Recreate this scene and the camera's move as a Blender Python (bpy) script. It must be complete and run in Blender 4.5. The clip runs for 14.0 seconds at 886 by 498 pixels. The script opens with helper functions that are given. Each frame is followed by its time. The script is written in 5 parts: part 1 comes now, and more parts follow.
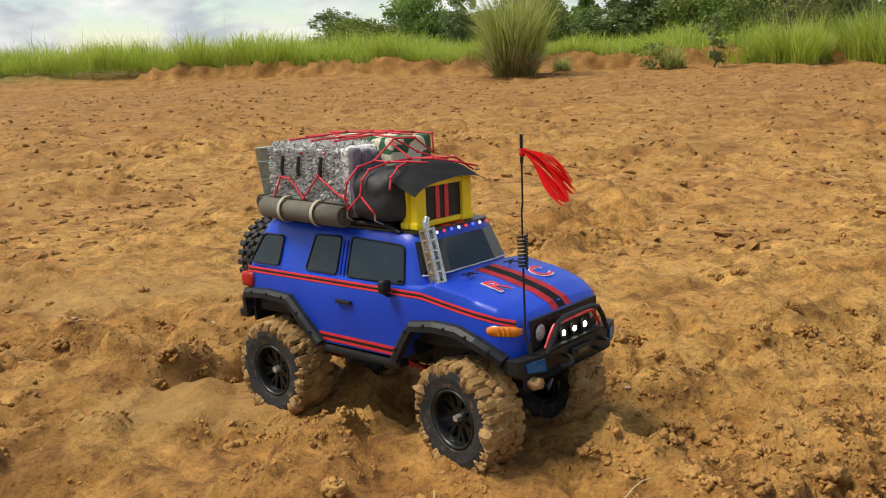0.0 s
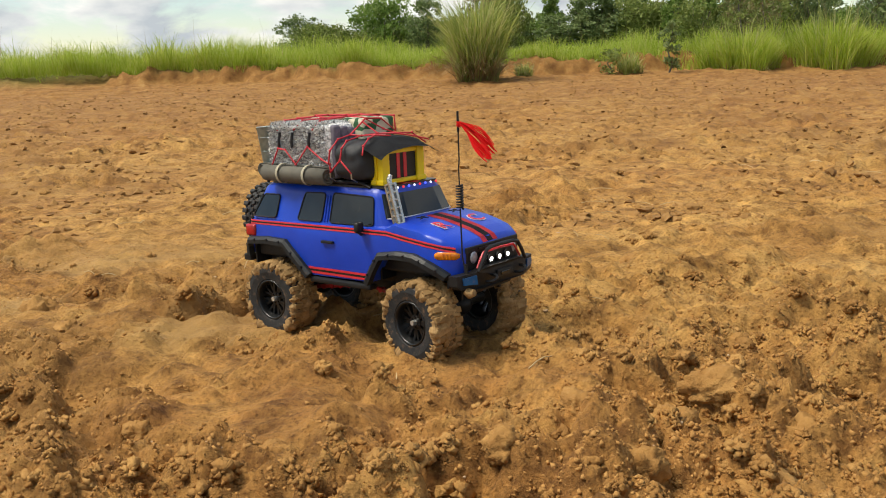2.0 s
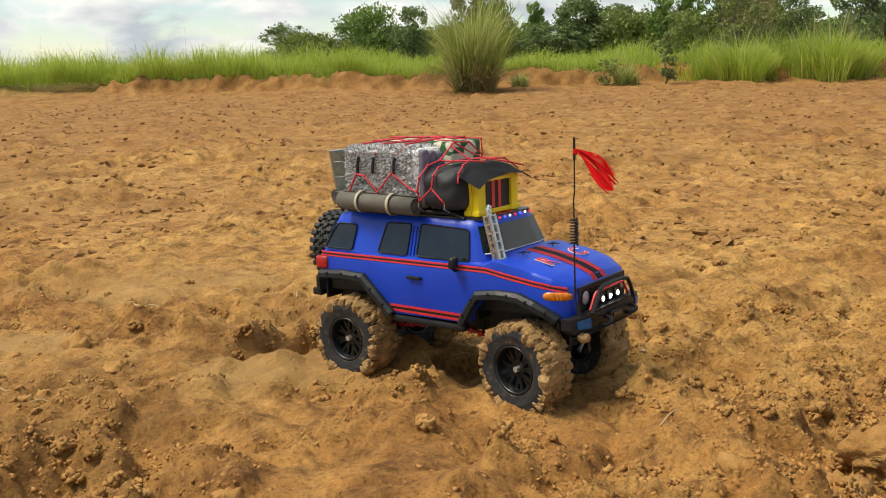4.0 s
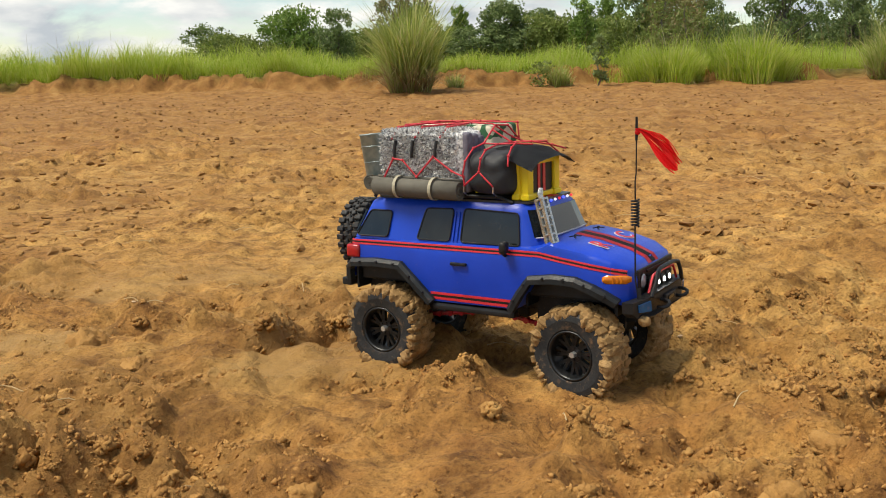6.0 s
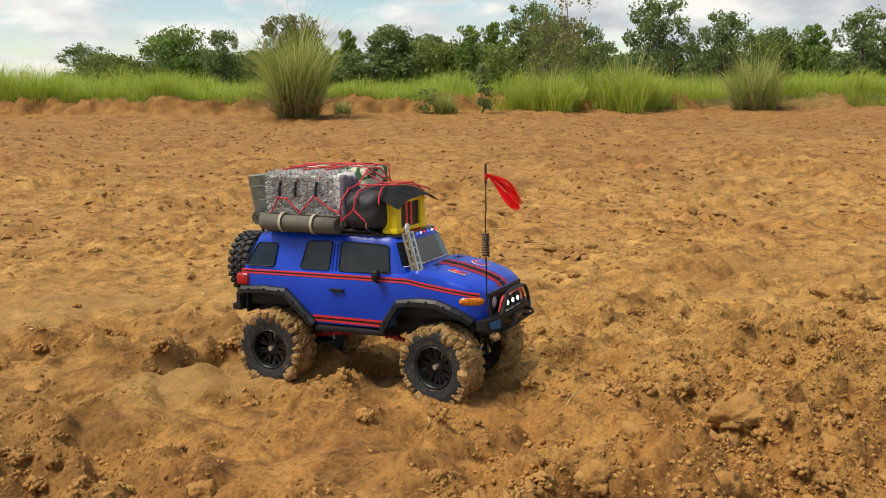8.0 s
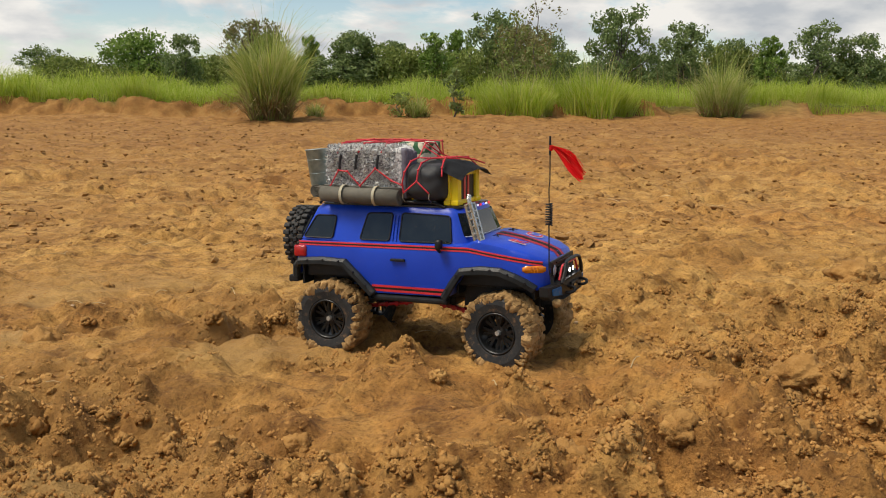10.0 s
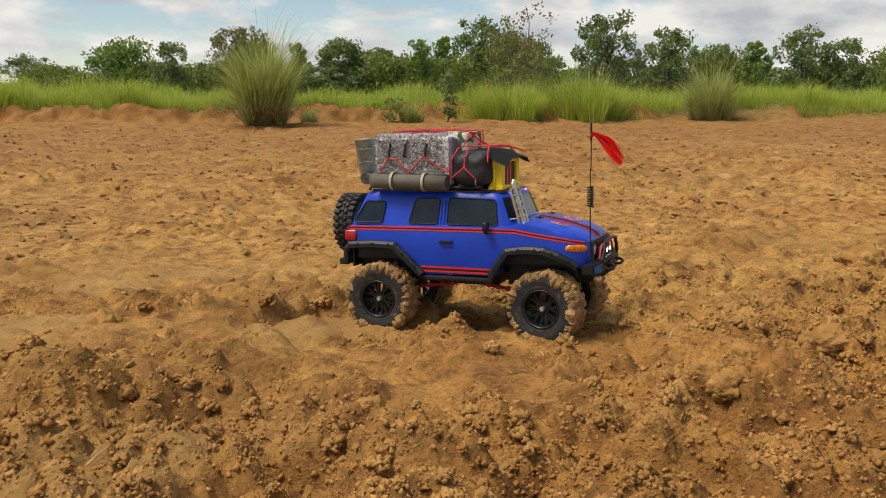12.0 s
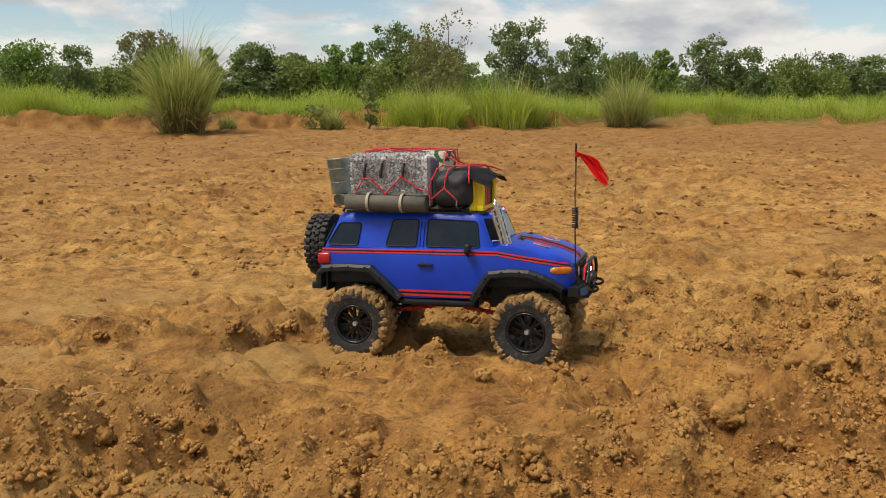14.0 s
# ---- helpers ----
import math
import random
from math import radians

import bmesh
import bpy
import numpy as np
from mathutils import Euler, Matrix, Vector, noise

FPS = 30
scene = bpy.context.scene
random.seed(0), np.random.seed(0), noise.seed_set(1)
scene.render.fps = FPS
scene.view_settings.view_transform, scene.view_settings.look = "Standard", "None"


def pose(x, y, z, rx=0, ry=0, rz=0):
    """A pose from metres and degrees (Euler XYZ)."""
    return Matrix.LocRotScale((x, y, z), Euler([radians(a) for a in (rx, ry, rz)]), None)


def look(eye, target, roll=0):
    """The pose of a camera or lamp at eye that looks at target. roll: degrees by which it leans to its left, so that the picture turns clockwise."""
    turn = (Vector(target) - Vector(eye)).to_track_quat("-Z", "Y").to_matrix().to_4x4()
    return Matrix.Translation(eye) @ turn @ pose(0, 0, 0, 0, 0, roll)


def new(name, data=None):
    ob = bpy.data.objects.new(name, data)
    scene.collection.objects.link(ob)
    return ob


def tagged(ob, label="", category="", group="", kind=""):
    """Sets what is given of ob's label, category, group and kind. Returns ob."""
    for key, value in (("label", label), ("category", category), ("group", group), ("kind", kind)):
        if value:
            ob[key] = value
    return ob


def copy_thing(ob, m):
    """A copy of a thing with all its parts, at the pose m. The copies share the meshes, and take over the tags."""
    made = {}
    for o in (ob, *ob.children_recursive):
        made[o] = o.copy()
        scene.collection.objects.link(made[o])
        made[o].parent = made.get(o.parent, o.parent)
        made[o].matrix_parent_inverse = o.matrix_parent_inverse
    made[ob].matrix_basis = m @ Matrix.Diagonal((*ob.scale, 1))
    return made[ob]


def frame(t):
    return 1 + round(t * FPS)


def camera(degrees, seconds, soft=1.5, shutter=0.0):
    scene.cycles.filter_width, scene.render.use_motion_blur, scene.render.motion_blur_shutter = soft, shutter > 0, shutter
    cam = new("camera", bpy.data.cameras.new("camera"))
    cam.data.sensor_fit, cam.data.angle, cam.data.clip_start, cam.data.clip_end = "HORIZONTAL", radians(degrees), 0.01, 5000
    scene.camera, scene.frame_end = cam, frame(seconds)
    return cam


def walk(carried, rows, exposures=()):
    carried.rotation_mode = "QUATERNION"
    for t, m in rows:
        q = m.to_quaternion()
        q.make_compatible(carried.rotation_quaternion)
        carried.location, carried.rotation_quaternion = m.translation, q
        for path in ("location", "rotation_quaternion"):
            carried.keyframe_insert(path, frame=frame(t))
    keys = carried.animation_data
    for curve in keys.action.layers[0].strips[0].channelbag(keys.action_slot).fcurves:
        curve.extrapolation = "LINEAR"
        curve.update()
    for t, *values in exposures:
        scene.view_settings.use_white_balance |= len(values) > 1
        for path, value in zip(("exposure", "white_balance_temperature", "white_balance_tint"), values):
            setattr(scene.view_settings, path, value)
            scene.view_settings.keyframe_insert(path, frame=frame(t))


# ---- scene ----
# camera and its way round the truck
cam = camera(52.0, 14.0, soft=1.0)


def view(x, y, z, yaw, pitch, roll):
    return pose(x, y, z, 90 + pitch, 0, yaw) @ pose(0, 0, 0, 0, 0, roll)


walk(cam, [
    (0.0, view(0.1300, -1.2117, 0.5100, 4.207, -12.54, -1.842)),
    (0.5, view(0.1820, -1.2703, 0.5513, 2.059, -11.9, -1.752)),
    (1.0, view(0.2110, -1.4426, 0.5288, 1.991, -11.78, -1.722)),
    (1.5, view(0.1830, -1.5468, 0.4947, 2.035, -12.7, -1.89)),
    (2.0, view(0.1690, -1.6093, 0.5028, 2.085, -12.24, -1.702)),
    (2.5, view(0.1360, -1.6486, 0.5062, 1.752, -12.11, -1.551)),
    (3.0, view(0.0864, -1.5888, 0.5226, 1.38, -11.69, -1.439)),
    (5.5, view(-0.1696, -1.4161, 0.5088, -1.204, -11.81, -1.294)),
    (6.0, view(-0.2031, -1.4287, 0.4907, -3.801, -11.63, -1.039)),
    (6.5, view(-0.1814, -1.4891, 0.5098, -6.273, -11.49, -1.058)),
    (7.0, view(-0.1867, -1.5214, 0.4754, -8.058, -11.11, -0.908)),
    (7.5, view(-0.1427, -1.5575, 0.5428, -8.981, -10.8, -0.551)),
    (8.0, view(-0.1997, -1.6346, 0.5400, -10.87, -10.25, -0.232)),
    (8.5, view(-0.2730, -1.7098, 0.5063, -12.85, -9.94, -0.089)),
    (11.0, view(-0.4193, -1.6270, 0.4818, -13.39, -9.676, 0.438)),
    (11.5, view(-0.4533, -1.6946, 0.4744, -13.72, -9.557, 0.084)),
    (12.0, view(-0.5168, -1.7383, 0.4558, -14.15, -9.369, 0.071)),
    (12.5, view(-0.5309, -1.7145, 0.4840, -14.62, -9.327, 0.128)),
    (13.0, view(-0.5431, -1.7508, 0.4827, -16.35, -9.127, 0.062)),
    (13.5, view(-0.5141, -1.5995, 0.4879, -18.28, -9.104, 0.207)),
    (14.0, view(-0.6176, -1.6506, 0.4798, -19.53, -9.015, 0.225)),
], [(0.0, 0.3, 6700, 8), (3.0, 0.34, 6700, 8), (7.5, 0.31, 6750, 9), (8.7, 0.17, 6780, 10), (14.0, 0.09, 6850, 11)])

# light: a bright, broken sky and a sun behind thin cloud
SUN_EL, SUN_AZ = 60, 262
sun = new("sun", bpy.data.lights.new("sun", "SUN"))
sun.data.energy, sun.data.angle, sun.data.color = 3.6, radians(24), (1.0, 0.93, 0.8)
sun.matrix_world = look((0, 0, 0), (-math.sin(radians(SUN_AZ)) * math.cos(radians(SUN_EL)),
                                    -math.cos(radians(SUN_AZ)) * math.cos(radians(SUN_EL)), -math.sin(radians(SUN_EL))))

world = bpy.data.worlds.new("sky")
scene.world = world
world.use_nodes = True
wt = world.node_tree
wn, wl = wt.nodes, wt.links
wn.clear()
sky = wn.new("ShaderNodeTexSky")
sky.sky_type, sky.sun_disc = "NISHITA", False
sky.sun_elevation, sky.sun_rotation = radians(SUN_EL), radians(SUN_AZ)
sky.dust_density, sky.air_density, sky.ozone_density = 0.05, 1.0, 2.5
bg_sky = wn.new("ShaderNodeBackground")
bg_sky.inputs["Strength"].default_value = 0.102
wl.new(sky.outputs[0], bg_sky.inputs[0])
coord = wn.new("ShaderNodeTexCoord")
squash = wn.new("ShaderNodeMapping")
squash.inputs["Scale"].default_value = (1.0, 1.0, 2.6)
squash.inputs["Location"].default_value = (0.37, 0.0, 0.12)
wl.new(coord.outputs["Generated"], squash.inputs[0])
puff = wn.new("ShaderNodeTexNoise")
puff.inputs["Scale"].default_value, puff.inputs["Detail"].default_value, puff.inputs["Roughness"].default_value = 4.6, 12, 0.6
puff.inputs["Distortion"].default_value = 0.25
wl.new(squash.outputs[0], puff.inputs[0])
cover = wn.new("ShaderNodeValToRGB")
cover.color_ramp.elements[0].position, cover.color_ramp.elements[1].position = 0.455, 0.545
wl.new(puff.outputs[0], cover.inputs[0])
tone = wn.new("ShaderNodeTexNoise")
tone.inputs["Scale"].default_value, tone.inputs["Detail"].default_value = 8.5, 10
wl.new(squash.outputs[0], tone.inputs[0])
shade = wn.new("ShaderNodeValToRGB")
shade.color_ramp.elements[0].position, shade.color_ramp.elements[1].position = 0.4, 0.6
shade.color_ramp.elements[0].color, shade.color_ramp.elements[1].color = (0.55, 0.6, 0.66, 1), (1.0, 1.0, 0.98, 1)
wl.new(tone.outputs[0], shade.inputs[0])
bg_cloud = wn.new("ShaderNodeBackground")
bg_cloud.inputs["Strength"].default_value = 0.8
wl.new(shade.outputs[0], bg_cloud.inputs[0])
blend = wn.new("ShaderNodeMixShader")
wl.new(cover.outputs[0], blend.inputs[0])
wl.new(bg_sky.outputs[0], blend.inputs[1])
wl.new(bg_cloud.outputs[0], blend.inputs[2])
wout = wn.new("ShaderNodeOutputWorld")
wl.new(blend.outputs[0], wout.inputs[0])


# ---- materials ----
def nodes_of(name):
    m = bpy.data.materials.new(name)
    m.use_nodes = True
    nt = m.node_tree
    return m, nt, nt.nodes["Principled BSDF"]


def add_noise(nt, vec, scale, detail=6, rough=0.55):
    n = nt.nodes.new("ShaderNodeTexNoise")
    n.inputs["Scale"].default_value, n.inputs["Detail"].default_value, n.inputs["Roughness"].default_value = scale, detail, rough
    nt.links.new(vec, n.inputs["Vector"])
    return n.outputs["Fac"]


def add_ramp(nt, fac, stops):
    r = nt.nodes.new("ShaderNodeValToRGB")
    e = r.color_ramp.elements
    while len(e) < len(stops):
        e.new(0.5)
    for el, (p, c) in zip(e, stops):
        el.position, el.color = p, (*c, 1)
    nt.links.new(fac, r.inputs[0])
    return r.outputs[0]


def add_mix(nt, fac, a, b):
    m = nt.nodes.new("ShaderNodeMix")
    m.data_type = "RGBA"
    for sock, v in ((m.inputs[0], fac), (m.inputs[6], a), (m.inputs[7], b)):
        if isinstance(v, tuple):
            sock.default_value = (*v, 1)
        elif isinstance(v, float):
            sock.default_value = v
        else:
            nt.links.new(v, sock)
    return m.outputs[2]


def add_bump(nt, bsdf, height, strength, dist):
    b = nt.nodes.new("ShaderNodeBump")
    b.inputs["Strength"].default_value, b.inputs["Distance"].default_value = strength, dist
    nt.links.new(height, b.inputs["Height"])
    nt.links.new(b.outputs[0], bsdf.inputs["Normal"])


def mat(name, a, b, scale, rough=0.6, metal=0.0, bump=0.0, bscale=0, dist=0.001, lo=0.35, hi=0.65, spec=0.5, dust=0.0):
    """Two tones mixed by noise, a second finer grain, some dried mud specks, and a little relief."""
    m, nt, p = nodes_of(name)
    vec = nt.nodes.new("ShaderNodeTexCoord").outputs["Object"]
    col = add_ramp(nt, add_noise(nt, vec, scale), [(lo, a), (hi, b)])
    if dust:
        speck = add_ramp(nt, add_noise(nt, vec, 95, 8, 0.7), [(0.62 - dust * 0.2, (0, 0, 0)), (0.72, (dust, dust, dust))])
        col = add_mix(nt, speck, col, (0.36, 0.2, 0.095))
    nt.links.new(col, p.inputs["Base Color"])
    fine = add_noise(nt, vec, bscale or scale * 6, 5)
    rr = add_ramp(nt, fine, [(0.3, (rough * 0.8,) * 3), (0.7, (min(1, rough * 1.2),) * 3)])
    nt.links.new(rr, p.inputs["Roughness"])
    p.inputs["Metallic"].default_value = metal
    p.inputs["Specular IOR Level"].default_value = spec
    if bump:
        add_bump(nt, p, fine, bump, dist)
    return m


def glow(name, colour, strength):
    m, nt, p = nodes_of(name)
    p.inputs["Base Color"].default_value = (*colour, 1)
    p.inputs["Emission Color"].default_value = (*colour, 1)
    p.inputs["Emission Strength"].default_value = strength
    p.inputs["Roughness"].default_value = 0.2
    return m


def leafy(name, tones, translucent=0.35, rough=0.6):
    """Blades and leaves: one tone for each island, some light passing through."""
    m, nt, p = nodes_of(name)
    geo = nt.nodes.new("ShaderNodeNewGeometry")
    vec = nt.nodes.new("ShaderNodeTexCoord").outputs["Object"]
    big = add_noise(nt, vec, 0.9, 3)
    col = add_ramp(nt, geo.outputs["Random Per Island"], [((i + 0.5) / len(tones), t) for i, t in enumerate(tones)])
    col = add_mix(nt, add_ramp(nt, big, [(0.35, (0, 0, 0)), (0.7, (0.55, 0.55, 0.55))]), col, tones[0])
    nt.links.new(col, p.inputs["Base Color"])
    p.inputs["Roughness"].default_value = rough
    p.inputs["Specular IOR Level"].default_value = 0.25
    tr = nt.nodes.new("ShaderNodeBsdfTranslucent")
    nt.links.new(col, tr.inputs[0])
    mx = nt.nodes.new("ShaderNodeMixShader")
    mx.inputs[0].default_value = translucent
    nt.links.new(p.outputs[0], mx.inputs[1])
    nt.links.new(tr.outputs[0], mx.inputs[2])
    nt.links.new(mx.outputs[0], nt.nodes["Material Output"].inputs[0])
    return m


BLUE = mat("blue_paint", (0.003, 0.036, 0.38), (0.005, 0.05, 0.49), 9, 0.36, 0.0, 0.03, 260, 0.0003, spec=0.45, dust=0.07)
BLACK = mat("black_plastic", (0.005, 0.005, 0.0055), (0.013, 0.013, 0.014), 40, 0.5, 0, 0.25, 500, 0.0005, spec=0.35, dust=0.12)
ROOF = mat("black_roof_paint", (0.016, 0.016, 0.018), (0.03, 0.03, 0.033), 60, 0.35, 0, 0.05, 300, 0.0004, dust=0.2)
FLARE = mat("grey_black_flare", (0.008, 0.0095, 0.011), (0.016, 0.019, 0.021), 45, 0.5, 0, 0.2, 400, 0.0005, spec=0.35, dust=0.14)
GLASS = mat("smoked_window", (0.006, 0.008, 0.009), (0.013, 0.017, 0.018), 25, 0.08, 0, 0.0, spec=0.55, dust=0.07)
RED = mat("red_tape", (0.66, 0.03, 0.045), (0.56, 0.022, 0.034), 50, 0.42, dust=0.15)
REDLINK = mat("red_anodised_metal", (0.4, 0.012, 0.02), (0.3, 0.01, 0.015), 50, 0.4, 0.5, dust=0.5)
BLUEMETAL = mat("blue_anodised_metal", (0.01, 0.1, 0.35), (0.02, 0.14, 0.42), 50, 0.35, 0.6, dust=0.3)
WHITE = mat("white_outline", (0.62, 0.6, 0.66), (0.72, 0.7, 0.74), 90, 0.5, dust=0.2)
CHROME = mat("brushed_silver", (0.42, 0.42, 0.4), (0.58, 0.58, 0.56), 80, 0.28, 0.9, 0.05, dust=0.15)
AMBER = mat("amber_lens", (0.75, 0.24, 0.012), (0.55, 0.15, 0.008), 130, 0.2, spec=0.6)
TAIL = mat("red_lens", (0.42, 0.012, 0.016), (0.3, 0.01, 0.012), 90, 0.22, spec=0.6)
LENS = mat("clear_lens", (0.3, 0.32, 0.36), (0.5, 0.52, 0.56), 120, 0.08, 0.3)
RUBBER = mat("tyre_rubber", (0.008, 0.009, 0.01), (0.02, 0.02, 0.02), 60, 0.7, 0, 0.25, 300, 0.001, dust=0.4)
MUDDY = mat("mud_filmed_rubber", (0.03, 0.026, 0.02), (0.27, 0.16, 0.06), 38, 0.85, 0, 0.5, 240, 0.002, 0.3, 0.5, spec=0.3, dust=0.4)
RIM = mat("black_rim", (0.005, 0.0055, 0.006), (0.012, 0.0125, 0.013), 70, 0.35, 0.1, 0.05, dust=0.1)
MUD = mat("caked_mud", (0.22, 0.125, 0.045), (0.42, 0.258, 0.105), 55, 0.85, 0, 0.9, 190, 0.004, spec=0.3)
CANVAS = mat("olive_grey_canvas", (0.105, 0.098, 0.08), (0.15, 0.14, 0.115), 30, 0.9, 0, 0.35, 900, 0.0008, spec=0.2)
STRAP = mat("cream_strap", (0.34, 0.31, 0.22), (0.44, 0.4, 0.29), 200, 0.8)
BAG = mat("black_bag_fabric", (0.015, 0.016, 0.018), (0.032, 0.033, 0.036), 22, 0.62, 0, 0.35, 700, 0.0008, spec=0.35)
YELLOW = mat("yellow_plastic", (0.78, 0.56, 0.008), (0.86, 0.66, 0.012), 30, 0.38, 0, 0.05)
ROPE = mat("red_cord", (0.48, 0.016, 0.03), (0.6, 0.03, 0.045), 400, 0.6)
TASSEL = leafy("red_thread", [(0.9, 0.02, 0.025), (0.95, 0.06, 0.05), (0.93, 0.035, 0.04)], 0.6)
ZINC = mat("galvanised_zinc", (0.17, 0.23, 0.24), (0.32, 0.38, 0.38), 60, 0.4, 0.55, 0.1, 220, 0.0006)
PURPLE = mat("mauve_grey_felt", (0.13, 0.12, 0.15), (0.2, 0.185, 0.22), 120, 0.95, 0, 0.6, 800, 0.001, spec=0.1)
RUG = mat("grey_white_pile", (0.16, 0.16, 0.16), (0.82, 0.81, 0.79), 210, 0.95, 0, 0.8, 420, 0.002, 0.35, 0.56, spec=0.1)
WIRE = mat("steel_hook", (0.6, 0.6, 0.58), (0.7, 0.7, 0.68), 90, 0.35, 0.8)
LED = glow("white_led", (1.0, 1.0, 1.0), 6.0)
BLUELED = glow("blue_led", (0.08, 0.12, 1.0), 1.2)
REDLED = glow("red_led", (1.0, 0.06, 0.08), 0.5)
SMALLED = glow("small_white_led", (0.9, 0.93, 1.0), 0.7)

CAMO, cnt, cp = nodes_of("camouflage_cloth")
cvec = cnt.nodes.new("ShaderNodeTexCoord").outputs["Object"]
c1 = add_ramp(cnt, add_noise(cnt, cvec, 34, 1), [(0.49, (0.62, 0.58, 0.44)), (0.5, (0.03, 0.11, 0.045))])
c2 = add_ramp(cnt, add_noise(cnt, cvec, 27, 1, 0.2), [(0.6, (0, 0, 0)), (0.605, (1, 1, 1))])
cnt.links.new(add_mix(cnt, c2, c1, (0.16, 0.07, 0.035)), cp.inputs["Base Color"])
cp.inputs["Roughness"].default_value = 0.85

# bare clayey soil; past the bank's edge the same sheet carries meadow
SOIL, gnt, gp = nodes_of("clay_soil")
gvec = gnt.nodes.new("ShaderNodeTexCoord").outputs["Object"]
g_big = add_noise(gnt, gvec, 0.55, 5)
g_mid = add_noise(gnt, gvec, 5.5, 8, 0.62)
g_fine = add_noise(gnt, gvec, 70, 8, 0.68)
tan = add_ramp(gnt, g_mid, [(0.3, (0.239, 0.118, 0.026)), (0.46, (0.368, 0.200, 0.056)), (0.68, (0.473, 0.281, 0.088))])
rust = add_ramp(gnt, g_mid, [(0.3, (0.202, 0.087, 0.023)), (0.5, (0.339, 0.166, 0.044)), (0.7, (0.431, 0.241, 0.070))])
soil = add_mix(gnt, add_ramp(gnt, g_big, [(0.4, (0, 0, 0)), (0.6, (1, 1, 1))]), tan, rust)
grain = add_ramp(gnt, add_noise(gnt, gvec, 120, 9, 0.75), [(0.37, (0.56, 0.51, 0.46)), (0.46, (1.0, 1.0, 1.0)), (0.63, (1.3, 1.3, 1.28))])
mul = gnt.nodes.new("ShaderNodeMix")
mul.data_type, mul.blend_type = "RGBA", "MULTIPLY"
mul.inputs[0].default_value = 1.0
# dark mottles paint in shade of crevices and clods; pale ones are dry crust
patchy = add_ramp(gnt, add_noise(gnt, gvec, 19, 6, 0.65), [(0.36, (0.54, 0.49, 0.45)), (0.48, (1, 1, 1)), (0.64, (1.3, 1.3, 1.28))])
mul0 = gnt.nodes.new("ShaderNodeMix")
mul0.data_type, mul0.blend_type = "RGBA", "MULTIPLY"
mul0.inputs[0].default_value = 1.0
gnt.links.new(soil, mul0.inputs[6])
gnt.links.new(patchy, mul0.inputs[7])
gnt.links.new(mul0.outputs[2], mul.inputs[6])
gnt.links.new(grain, mul.inputs[7])
silt_at = gnt.nodes.new("ShaderNodeAttribute")
silt_at.attribute_name = "silt"
silty = add_mix(gnt, silt_at.outputs["Fac"], mul.outputs[2], (0.41, 0.242, 0.078))
redder_at = gnt.nodes.new("ShaderNodeAttribute")
redder_at.attribute_name = "redder"
deep_rust = add_ramp(gnt, g_mid, [(0.32, (0.156, 0.068, 0.018)), (0.5, (0.266, 0.128, 0.035)), (0.7, (0.357, 0.197, 0.062))])
silty = add_mix(gnt, redder_at.outputs["Fac"], silty, deep_rust)
turf_at = gnt.nodes.new("ShaderNodeAttribute")
turf_at.attribute_name = "turf"
turf = add_ramp(gnt, g_mid, [(0.3, (0.05, 0.075, 0.014)), (0.7, (0.12, 0.16, 0.03))])
gnt.links.new(add_mix(gnt, turf_at.outputs["Fac"], silty, turf), gp.inputs["Base Color"])
gnt.links.new(add_ramp(gnt, silt_at.outputs["Fac"], [(0.2, (0.9, 0.9, 0.9)), (1.0, (0.7, 0.7, 0.7))]), gp.inputs["Roughness"])
gp.inputs["Specular IOR Level"].default_value = 0.3
g_grit = add_noise(gnt, gvec, 260, 6, 0.7)
relief = gnt.nodes.new("ShaderNodeMath")
relief.operation = "MULTIPLY_ADD"
relief.inputs[1].default_value = 0.32
gnt.links.new(g_grit, relief.inputs[0])
gnt.links.new(g_fine, relief.inputs[2])
add_bump(gnt, gp, relief.outputs[0], 0.9, 0.013)

CRUMB = mat("soil_crumbs", (0.304, 0.143, 0.039), (0.460, 0.251, 0.081), 9, 0.92, 0, 0.5, 160, 0.003, spec=0.2)
CLOD = mat("soil_clods", (0.264, 0.129, 0.036), (0.460, 0.256, 0.082), 14, 0.92, 0, 0.9, 130, 0.006, spec=0.2)
# far clods: their small shadows are put into this darker base colour
SHADECLOD = mat("shade_toned_clods", (0.2, 0.1, 0.03), (0.4, 0.22, 0.072), 6, 0.9, 0, 0.6, 90, 0.006, spec=0.25)
STONE = mat("pale_pebbles", (0.42, 0.27, 0.14), (0.55, 0.42, 0.27), 25, 0.8, 0, 0.4, 200, 0.002)
STRAW = leafy("dry_straw", [(0.5, 0.36, 0.18), (0.62, 0.5, 0.3), (0.4, 0.27, 0.12)], 0.1)
GRASS = leafy("meadow_grass", [(0.3, 0.4, 0.04), (0.42, 0.52, 0.06), (0.52, 0.59, 0.1), (0.6, 0.6, 0.19)], 0.5)
TUSS = leafy("tussock_grass", [(0.26, 0.33, 0.06), (0.38, 0.45, 0.11), (0.5, 0.53, 0.18), (0.6, 0.55, 0.27)], 0.45)
DRY = leafy("dead_grass", [(0.24, 0.18, 0.08), (0.38, 0.3, 0.15), (0.3, 0.22, 0.1)], 0.25)
LEAF = leafy("tree_leaves", [(0.13, 0.21, 0.04), (0.19, 0.29, 0.055), (0.25, 0.36, 0.075), (0.3, 0.38, 0.11)], 0.3)
LEAFD = leafy("dark_tree_leaves", [(0.13, 0.185, 0.065), (0.19, 0.25, 0.085), (0.26, 0.31, 0.12)], 0.35)
